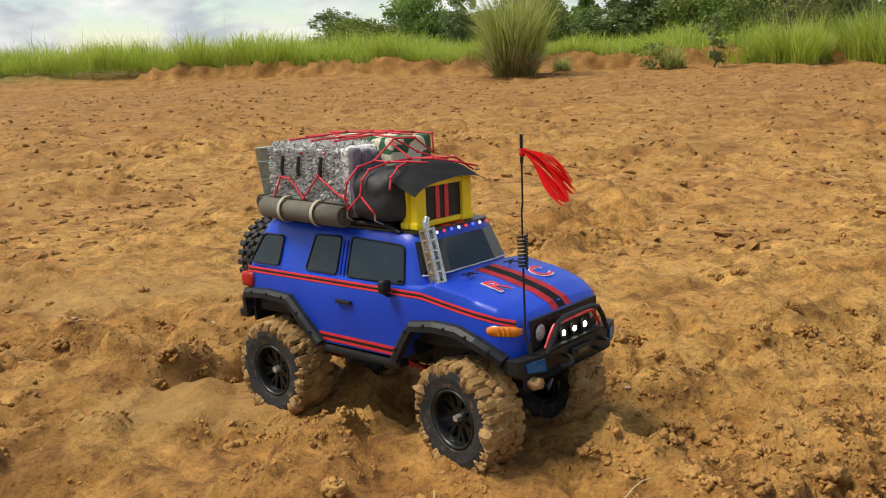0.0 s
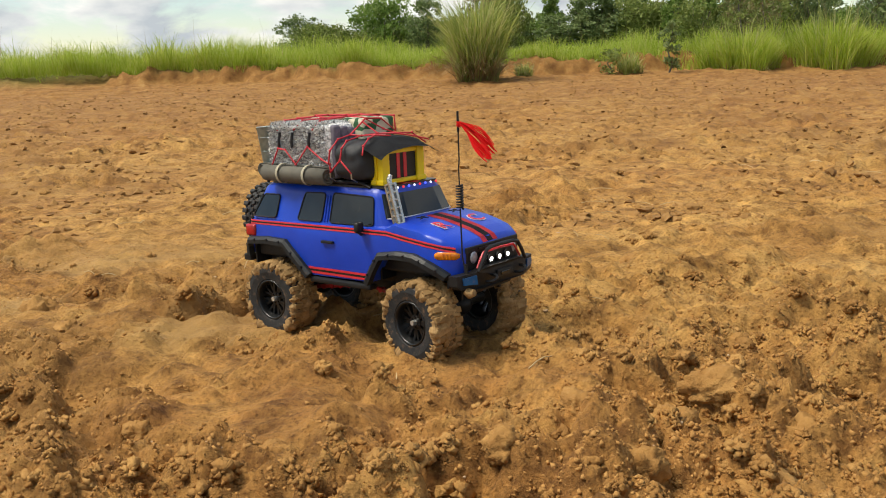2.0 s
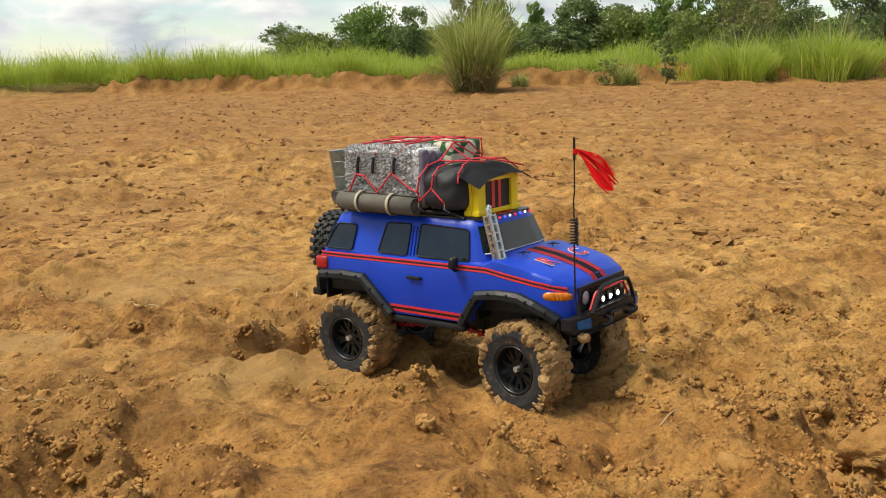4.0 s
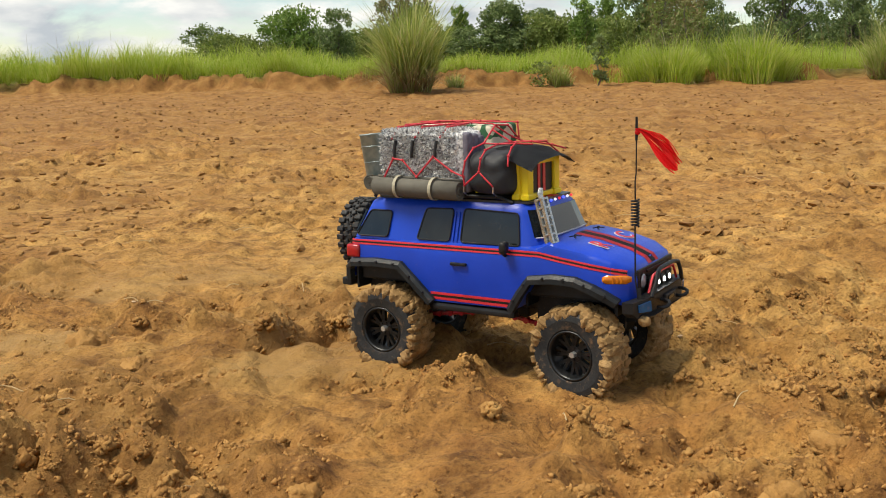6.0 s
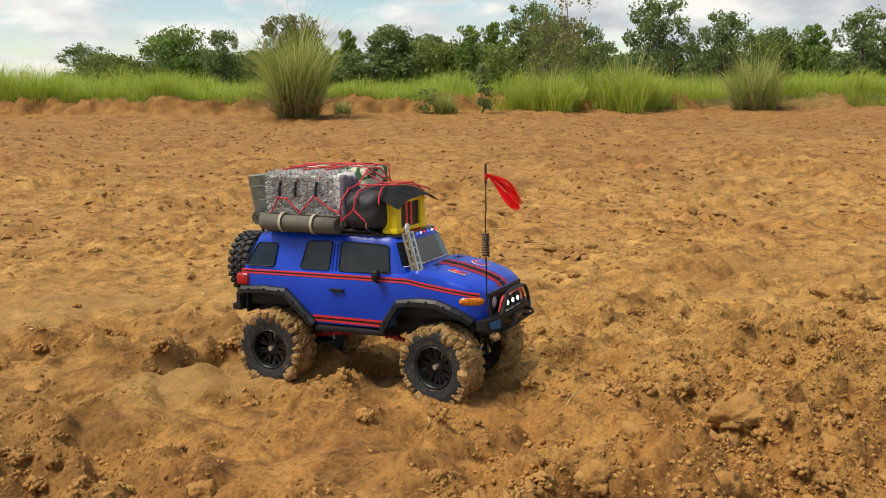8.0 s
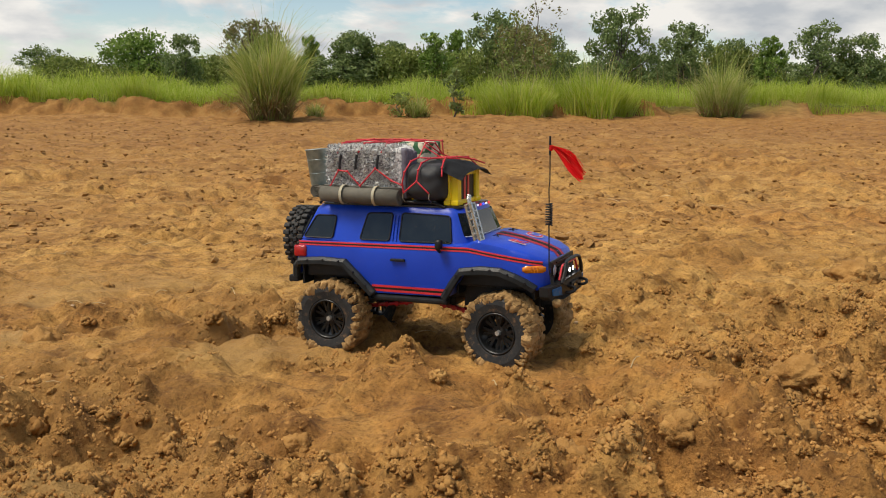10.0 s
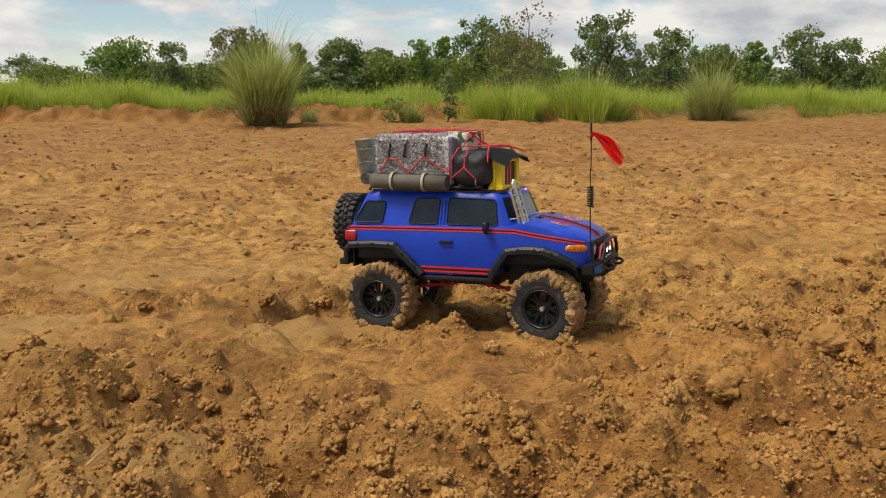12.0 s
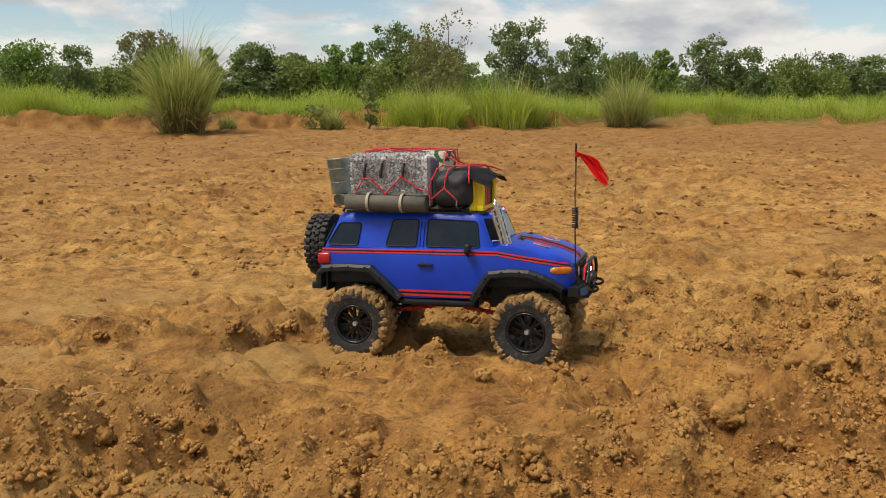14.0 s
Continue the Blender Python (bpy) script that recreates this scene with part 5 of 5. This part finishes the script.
def make_wheel(R, half, muddy, seed, name="wheel"):
    rng = random.Random(seed)
    bm = bmesh.new()
    lathe(bm, tyre_profile(R, half), 48)
    nl = 26
    blocks = []
    for k in range(nl):
        for row, (y0, y1, sh) in enumerate(((-1.02, -0.42, 0.0), (-0.36, 0.06, 0.5), (0.0, 0.40, 0.0), (0.44, 1.02, 0.5))):
            a = 2 * math.pi * (k + sh) / nl
            m = Matrix.Rotation(-a, 4, "Y") @ Matrix.Translation((R * 0.965, 0, 0)) @ Matrix.Rotation(0.35 if row in (1, 2) else 0.0, 4, "X")
            blocks.append((row, m))
    wheel = part(name, bm, RUBBER, None, "chunky black tyre" if not muddy else "chunky black tyre caked with brown mud")
    shapes = []
    for y0, y1 in ((-1.02, -0.42), (-0.36, 0.06), (0.0, 0.40), (0.44, 1.02)):
        bm = bmesh.new()
        box(bm, (-0.004, half * y0, -R * 0.075), (0.0045, half * y1, R * 0.075), 0.0012, seg=1)
        me = bpy.data.meshes.new("tread_block")
        bm.to_mesh(me)
        bm.free()
        me.materials.append(MUDDY if muddy else RUBBER)
        shapes.append(me)
    for row, m in blocks:
        blk = new("tread_block", shapes[row])
        blk.parent, blk.matrix_basis = wheel, m
    # rim
    bm = bmesh.new()
    rr = R * 0.545
    lathe(bm, [(rr, -half * 0.86), (rr * 1.02, -half * 0.95), (rr * 0.95, -half * 0.97), (rr * 0.90, -half * 0.86), (rr * 0.88, -half * 0.4), (rr * 0.88, half * 0.8), (rr, half * 0.86)], 40)
    rim = part("rim", bm, RIM, wheel, "black deep-dish rim", True)
    bm = bmesh.new()
    lathe(bm, [(0.001, -half * 0.52), (rr * 0.34, -half * 0.52), (rr * 0.36, -half * 0.4), (rr * 0.36, -half * 0.2), (0.001, -half * 0.2)], 24)
    for k in range(8):
        a = 2 * math.pi * k / 8
        m = Matrix.Rotation(-a, 4, "Y")
        for dz in (-1, 1):
            m2 = m @ Matrix.Translation((rr * 0.3, 0, 0)) @ Matrix.Rotation(dz * 0.26, 4, "Y")
            box(bm, (0, -half * 0.5, -rr * 0.055), (rr * 0.64, -half * 0.24, rr * 0.075), 0, m2)
    part("spokes", bm, RIM, rim)
    bm = bmesh.new()
    rod(bm, (0, -half * 0.5, 0), (0, -half * 0.78, 0), 0.0052, 0.0045, 6)
    part("hub_nut", bm, WIRE if muddy else RIM, rim, "steel hub nut")
    for k in range(6):
        a = 2 * math.pi * (k + 0.5) / 6
        bm = bmesh.new()
        rod(bm, (rr * 0.24 * math.cos(a), -half * 0.5, rr * 0.24 * math.sin(a)), (rr * 0.24 * math.cos(a), -half * 0.58, rr * 0.24 * math.sin(a)), 0.0018, seg=6)
        part("lug_bolt", bm, RIM, rim)
    if muddy:
        # uneven crust over tread and shoulders
        bm = bmesh.new()
        off = Vector((seed * 7.1, 3.3, seed * 1.7))
        prof = [(0.76, -1.045), (0.83, -1.05), (0.9, -1.03), (0.95, -0.98), (0.985, -0.85), (1.0, -0.6), (1.01, -0.3), (1.01, 0), (1.01, 0.3), (1.0, 0.6), (0.985, 0.85), (0.95, 0.98), (0.9, 1.03), (0.83, 1.05)]
        seg = 200
        rows = []
        for k in range(seg):
            a = 2 * math.pi * k / seg
            row = []
            for fr, fy in prof:
                p = Vector((math.cos(a), fy * 0.55, math.sin(a)))
                nz = noise.noise(p * 2.3 + off) * 0.9 + noise.noise(p * 6 + off) * 0.6 + noise.noise(p * 14 + off) * 0.45 + noise.noise(p * 30 + off) * 0.25
                shoulder = 0.7 if fr < 0.8 else (0.35 if fr < 0.87 else 0.1)
                h = (nz + 0.24 - shoulder) * 0.008
                h = max(-0.006, min(0.0075, h)) + 0.0012 * noise.noise(p * 45 + off)
                row.append(bm.verts.new((math.cos(a) * (R * fr + h * (1 if fr > 0.9 else 0.3)), half * fy + (h if fr < 0.96 else 0) * (1 if fy > 0 else -1), math.sin(a) * (R * fr + h * (1 if fr > 0.9 else 0.3)))))
            rows.append(row)
        for k in range(seg):
            a, b = rows[k], rows[(k + 1) % seg]
            for i in range(len(prof) - 1):
                bm.faces.new((a[i], a[i + 1], b[i + 1], b[i]))
        part("mud_crust", bm, MUD, wheel, "dried brown mud caked on the tread", True)
        for k in range(26):
            a = rng.uniform(0, 2 * math.pi)
            fy = rng.uniform(-1, 1)
            lv, lf = lump(rng, rng.uniform(0.003, 0.0075), 0.8, 1)
            bm = bmesh.new()
            c = Vector((math.cos(a) * R * 1.0, fy * half, math.sin(a) * R * 1.0))
            vv = [bm.verts.new(Vector(v) + c) for v in lv]
            for f in lf:
                bm.faces.new([vv[i] for i in f])
            part("mud_lump", bm, MUD, wheel, smooth=True)
    return wheel


R_TYRE, HALF = 0.0675, 0.0285
for seed, (x, y) in enumerate(WHEELS):
    w = make_wheel(R_TYRE, HALF, True, seed + 1)
    w.parent = truck
    steer = -9 if x > 0 else 0
    w.matrix_basis = Matrix.Translation((x, y, 0.0655)) @ pose(0, 0, 0, 0, 0, steer + (180 if y > 0 else 0)) @ pose(0, 0, 0, 0, 37 * seed, 0)
spare = make_wheel(0.06, 0.022, False, 9, "spare_wheel")
spare.parent = truck
spare["label"] = "clean black spare tyre on the tailgate"
spare.matrix_basis = Matrix.Translation((-0.272, -0.012, 0.205)) @ pose(0, 0, 0, 0, 0, -90)

# roof rack
bm = bmesh.new()
for y in (-0.078, 0.078):
    tube(bm, [(-0.205, y, 0.279), (-0.2, y, 0.286), (0.03, y, 0.286), (0.05, y * 0.97, 0.278)], 0.003, 7)
for x in np.linspace(-0.19, 0.03, 7):
    rod(bm, (x, -0.078, 0.286), (x, 0.078, 0.286), 0.0024, seg=7)
part("roof_rack", bm, BLACK, truck, "low black tube roof rack")


# ---- load on the roof ----
def load(name, bm, material, label, category, smooth=False):
    ob = part(name, bm, material, None, label, smooth, CAR.copy())
    ob["category"] = category
    return ob


def spiral_roll(name, a, b, r, material, label, strap_at=()):
    a, b = Vector(a), Vector(b)
    q = (b - a).to_track_quat("Z", "Y").to_matrix().to_4x4()
    m = Matrix.Translation(a) @ q
    ln = (b - a).length
    bm = bmesh.new()
    turns, n = 3.2, 84
    rings = []
    for k in range(n + 1):
        t = k / n
        ang = 2 * math.pi * turns * t
        rad = r * (0.22 + 0.78 * t)
        th = r * 0.17
        sag = 1 + 0.03 * math.sin(3 * ang)
        rings.append([bm.verts.new(m @ Vector((rr * math.cos(ang) * sag, rr * math.sin(ang), z))) for rr, z in
                      ((rad, 0), (rad * 1.0, ln * 0.33), (rad * 1.02, ln * 0.66), (rad, ln), (rad - th, ln + 0.0012 * math.sin(9 * t)), (rad - th, -0.0008))])
    for p, s in zip(rings, rings[1:]):
        for i in range(6):
            bm.faces.new((p[i], p[(i + 1) % 6], s[(i + 1) % 6], s[i]))
    bm.faces.new(rings[0])
    bm.faces.new(rings[-1][::-1])
    ob = load(name, bm, material, label, "bedroll", True)
    for t in strap_at:
        bm = bmesh.new()
        lathe(bm, [(r * 1.0, ln * t - 0.0026), (r * 1.045, ln * t - 0.0026), (r * 1.045, ln * t + 0.0026), (r * 1.0, ln * t + 0.0026)], 28, m @ Matrix.Rotation(radians(90), 4, "X"))
        part("strap", bm, STRAP, ob, "cream tie band")
    return ob


spiral_roll("bedroll", (-0.19, -0.094, 0.3), (-0.03, -0.096, 0.2965), 0.0175, CANVAS, "rolled olive-grey blanket tied with two cream bands", (0.29, 0.71))
spiral_roll("small_bedroll", (-0.208, -0.088, 0.3025), (-0.208, 0.05, 0.3025), 0.013, CANVAS, "small rolled grey mat across the roof rack")


def rug():
    """A folded shaggy rug: pile tufts on the near face and top, felt edges at the ends."""
    x0, x1, y0, y1, z0, z1 = -0.188, -0.03, -0.084, -0.02, 0.2895, 0.386
    bm = bmesh.new()
    box(bm, (x0, y0, z0), (x1, y1, z1), 0.012, seg=3)
    ob = load("folded_rug", bm, RUG, "folded shaggy grey and white rug strapped upright on the roof", "rug", True)
    rng = np.random.RandomState(3)
    n = 5200
    face = rng.rand(n)
    px = rng.uniform(x0 + 0.003, x1 - 0.012, n)
    front = face < 0.66
    py = np.where(front, y0 - 0.0005, rng.uniform(y0, y1, n))
    pz = np.where(front, rng.uniform(z0 + 0.002, z1 - 0.004, n), z1 - 0.0005)
    nrm = np.where(front[:, None], np.array([0, -1.0, 0]), np.array([0, 0, 1.0]))
    p = np.stack([px, py, pz], -1)
    d = nrm + rng.normal(scale=0.7, size=(n, 3))
    d /= np.linalg.norm(d, axis=1)[:, None]
    d = d * rng.uniform(0.004, 0.0085, n)[:, None]
    s = np.cross(d, rng.normal(size=(n, 3)))
    s = s / np.linalg.norm(s, axis=1)[:, None] * 0.0014
    s2 = np.cross(d, s)
    s2 = s2 / np.linalg.norm(s2, axis=1)[:, None] * 0.0014
    v = np.stack([p + s, p - s * 0.5 + s2, p - s * 0.5 - s2, p + d], 1).reshape(-1, 3)
    f = []
    for k in range(0, 4 * n, 4):
        f += [(k, k + 1, k + 3), (k + 1, k + 2, k + 3), (k + 2, k, k + 3)]
    me = bpy.data.meshes.new("shag")
    me.from_pydata(v.tolist(), [], f)
    link("shag", me, leafy("rug_pile", [(0.2, 0.2, 0.2), (0.6, 0.6, 0.59), (0.84, 0.83, 0.81), (0.9, 0.89, 0.87)], 0.15, 0.95), ob, "shaggy pile")
    for k in range(3):
        bm = bmesh.new()
        y = y0 + 0.004 + k * 0.02
        box(bm, (x1 - 0.012, y, z0 + 0.001), (x1 + 0.006 - 0.001 * k, y + 0.018, z1 - 0.002 - 0.003 * k), 0.006, seg=3)
        part("folded_edge", bm, PURPLE, ob, "mauve-grey felt fold", True)
    for x in (-0.155, -0.122, -0.078):
        bm = bmesh.new()
        tube(bm, [(x, y0 - 0.006, 0.345), (x + 0.001, y0 - 0.0075, 0.355), (x + 0.004, y0 - 0.0065, 0.372)], 0.0026, 6)
        part("grey_tie", bm, BAG, ob, "dark tie hanging on the pile")


rug()

# camouflage box behind the rug
bm = bmesh.new()
box(bm, (-0.186, -0.012, 0.2895), (-0.018, 0.072, 0.392), 0.006)
for e in bm.verts:
    e.co += Vector((0, 0, 0.0025 * noise.noise(e.co * 30)))
load("camouflage_box", bm, CAMO, "soft box covered in green and cream camouflage cloth", "luggage", True)


def soft(lo, hi, bulge, seed, cuts=14, power=3.0):
    """A stuffed bag: a rounded box with creases."""
    bm = bmesh.new()
    bmesh.ops.create_cube(bm, size=2)
    bmesh.ops.subdivide_edges(bm, edges=bm.edges[:], cuts=cuts, use_grid_fill=True)
    c = (Vector(lo) + Vector(hi)) / 2
    h = (Vector(hi) - Vector(lo)) / 2
    off = Vector((seed * 3.7, seed, 0.3))
    for v in bm.verts:
        p = v.co
        n = (abs(p.x) ** power + abs(p.y) ** power + abs(p.z) ** power) ** (1 / power)
        p = p / n
        k = 1 + bulge * noise.noise(p * 2.2 + off) + bulge * 0.5 * noise.noise(Vector((p.x * 3, p.y * 8, p.z * 3)) + off)
        v.co = Vector((c.x + h.x * p.x * k, c.y + h.y * p.y * k, c.z + h.z * p.z * k))
    return bm


bm = soft((-0.026, -0.094, 0.287), (0.054, 0.075, 0.357), 0.035, 4, power=4.6)
bag = load("duffel_bag", bm, BAG, "stuffed black fabric bag lying across the roof", "bag", True)
bm = bmesh.new()
rows = []
for i, x in enumerate(np.linspace(-0.012, 0.088, 14)):
    row = []
    for j, y in enumerate(np.linspace(-0.088, 0.072, 16)):
        t = i / 13
        z = 0.3555 + 0.006 * math.sin(math.pi * min(1, t * 1.3)) - 0.012 * max(0, t - 0.7) / 0.3 - 0.016 * (abs(j - 7.5) / 7.5) ** 3 + 0.002 * noise.noise(Vector((x * 60, y * 40, 1)))
        row.append(bm.verts.new((x + 0.004 * noise.noise(Vector((y * 40, 2, 0))), y * (0.92 + 0.08 * t), z)))
    rows.append(row)
for a, b in zip(rows, rows[1:]):
    for j in range(15):
        bm.faces.new((a[j], a[j + 1], b[j + 1], b[j]))
bmesh.ops.solidify(bm, geom=bm.faces[:], thickness=0.005)
part("flap", bm, BAG, bag, "stiff black flap reaching over the yellow box", True)

# yellow crate under the flap
X0, X1, Y0, Y1, Z0, Z1 = 0.046, 0.071, -0.066, 0.046, 0.2812, 0.342
bm = bmesh.new()
box(bm, (X0 + 0.003, Y0 + 0.004, Z0 + 0.004), (X1 - 0.005, Y1 - 0.004, Z1 - 0.004))
crate = load("yellow_crate", bm, BLACK, "bright yellow plastic crate with a black striped front", "crate")
for x in (X0, X1):
    for y in (Y0, Y1):
        bm = bmesh.new()
        sx, sy = (1 if x == X0 else -1), (1 if y == Y0 else -1)
        box(bm, (x, y, Z0), (x + sx * 0.011, y + sy * 0.019, Z1), 0.002)
        box(bm, (x - sx * 0.002, y - sy * 0.003, Z0), (x + sx * 0.012, y + sy * 0.023, Z0 + 0.009), 0.002)
        part("corner_post", bm, YELLOW, crate)
for z in (Z0 + 0.001, Z1 - 0.0085):
    bm = bmesh.new()
    box(bm, (X1 - 0.008, Y0 + 0.019, z), (X1 - 0.001, Y1 - 0.019, z + 0.0075), 0.0015)
    box(bm, (X0 + 0.011, Y0 + 0.001, z), (X1 - 0.011, Y0 + 0.008, z + 0.0075), 0.0015)
    part("rail", bm, YELLOW, crate)
bm = bmesh.new()
box(bm, (X0 + 0.009, Y0 + 0.0025, Z0 + 0.006), (X1 - 0.009, Y0 + 0.006, Z1 - 0.006), 0.001)
part("side_panel", bm, YELLOW, crate)
for y in (-0.024, -0.006):
    bm = bmesh.new()
    box(bm, (X1 - 0.0052, y, Z0 + 0.009), (X1 - 0.004, y + 0.008, Z1 - 0.009))
    part("red_stripe", bm, RED, crate)
bm = bmesh.new()
box(bm, (-0.018, -0.07, 0.2905), (0.008, -0.05, 0.2975), 0.001)
tin = load("yellow_tin", bm, YELLOW, "small flat yellow box under the black bag", "box")

# zinc bucket
bm = bmesh.new()
prof = [(0.0235, 0.0), (0.024, 0.001), (0.028, 0.066), (0.0295, 0.0675), (0.028, 0.069), (0.0265, 0.067), (0.023, 0.003), (0.0005, 0.003), (0.0005, 0.0)]
mb = Matrix.Translation((-0.214, -0.048, 0.3125)) @ pose(0, 0, 0, 0, -5, 0) @ Matrix.Rotation(radians(90), 4, "X")
lathe(bm, prof, 36, mb)
bucket = load("zinc_bucket", bm, ZINC, "small galvanised metal bucket tied behind the rug", "bucket", True)
for h, r in ((0.022, 0.0254), (0.048, 0.0271)):
    bm = bmesh.new()
    lathe(bm, [(r - 0.0008, h - 0.0012), (r + 0.0007, h), (r - 0.0008, h + 0.0012)], 36, mb)
    part("hoop", bm, ZINC, bucket, smooth=True)

# elastic net over the load
def net(name, runs, r, label):
    bm = bmesh.new()
    for run in runs:
        pts = [Vector(p) for p in run]
        fine = []
        for a, b in zip(pts, pts[1:]):
            for k in range(4):
                fine.append(a.lerp(b, k / 4))
        tube(bm, fine + [pts[-1]], r, 6)
        for p in pts[1:-1]:
            bmesh.ops.create_icosphere(bm, subdivisions=1, radius=r * 1.9, matrix=Matrix.Translation(p))
    ob = load(name, bm, ROPE, label, "cargo net", True)
    return ob


F0 = -0.0925
mesh_runs = [
    [(-0.178, F0, 0.307), (-0.156, F0, 0.343), (-0.138, F0, 0.341), (-0.112, F0, 0.315), (-0.08, F0, 0.347), (-0.048, F0 + 0.002, 0.325), (-0.024, -0.096, 0.318), (-0.022, -0.096, 0.304)],
    [(-0.022, -0.098, 0.304), (0.006, -0.1005, 0.326), (0.03, -0.1, 0.304)],
    [(0.006, -0.1005, 0.326), (0.008, -0.097, 0.346), (0.01, -0.086, 0.358), (0.012, -0.05, 0.3645), (0.014, -0.01, 0.3655), (0.012, 0.04, 0.363)],
    [(-0.024, -0.099, 0.318), (-0.018, -0.0995, 0.342), (-0.012, -0.084, 0.3605), (-0.01, -0.055, 0.366), (-0.014, -0.01, 0.392)],
    [(-0.01, -0.055, 0.366), (0.012, -0.05, 0.3645), (0.04, -0.046, 0.3655), (0.062, -0.03, 0.3635)],
    [(-0.02, -0.01, 0.385), (0.014, -0.01, 0.3655), (0.046, -0.004, 0.366), (0.07, 0.02, 0.36), (0.08, 0.05, 0.352)],
    [(0.04, -0.046, 0.3655), (0.046, -0.07, 0.361), (0.05, -0.088, 0.35), (0.052, -0.094, 0.335)],
    [(0.046, -0.004, 0.366), (0.05, 0.04, 0.364), (0.06, 0.066, 0.345)],
    [(-0.18, -0.02, 0.3935), (-0.14, -0.006, 0.3955), (-0.1, -0.02, 0.3935), (-0.06, -0.006, 0.3955), (-0.018, -0.012, 0.394)],
    [(-0.182, 0.03, 0.396), (-0.14, 0.024, 0.397), (-0.1, 0.034, 0.3965), (-0.06, 0.024, 0.397), (-0.016, 0.03, 0.394)],
    [(-0.184, 0.07, 0.393), (-0.1, 0.072, 0.3955), (-0.016, 0.07, 0.393), (-0.012, 0.068, 0.365)],
    [(-0.14, -0.006, 0.3955), (-0.14, 0.024, 0.397), (-0.13, 0.07, 0.395)],
    [(-0.06, -0.006, 0.3955), (-0.06, 0.024, 0.397), (-0.05, 0.07, 0.395)],
    [(-0.1, -0.02, 0.3935), (-0.1, 0.034, 0.3965), (-0.09, 0.07, 0.3955)],
    [(-0.16, -0.088, 0.374), (-0.158, -0.07, 0.392), (-0.14, -0.006, 0.3955)],
    [(-0.115, -0.09, 0.376), (-0.112, -0.07, 0.392), (-0.1, -0.02, 0.3935)],
    [(-0.07, -0.088, 0.376), (-0.066, -0.07, 0.392), (-0.06, -0.006, 0.3955)],
    [(-0.014, -0.01, 0.392), (-0.013, 0.03, 0.39), (-0.012, 0.068, 0.365)],
    [(-0.018, -0.012, 0.394), (0.0, 0.02, 0.372), (0.012, 0.04, 0.363), (0.05, 0.04, 0.364)],
]
cargo = net("cargo_net", mesh_runs, 0.0014, "red elastic cargo net stretched over the roof load")
for x, y, z in ((-0.178, F0, 0.307), (-0.112, F0, 0.315), (-0.022, -0.098, 0.304), (0.03, -0.1, 0.304)):
    bm = bmesh.new()
    tube(bm, [(x, y, z), (x - 0.002, y + 0.002, z - 0.009), (x - 0.005, -0.081, z - 0.016), (x - 0.004, -0.077, max(0.2865, z - 0.02))], 0.0011, 6)
    part("wire_hook", bm, WIRE, cargo, "bright wire hook")
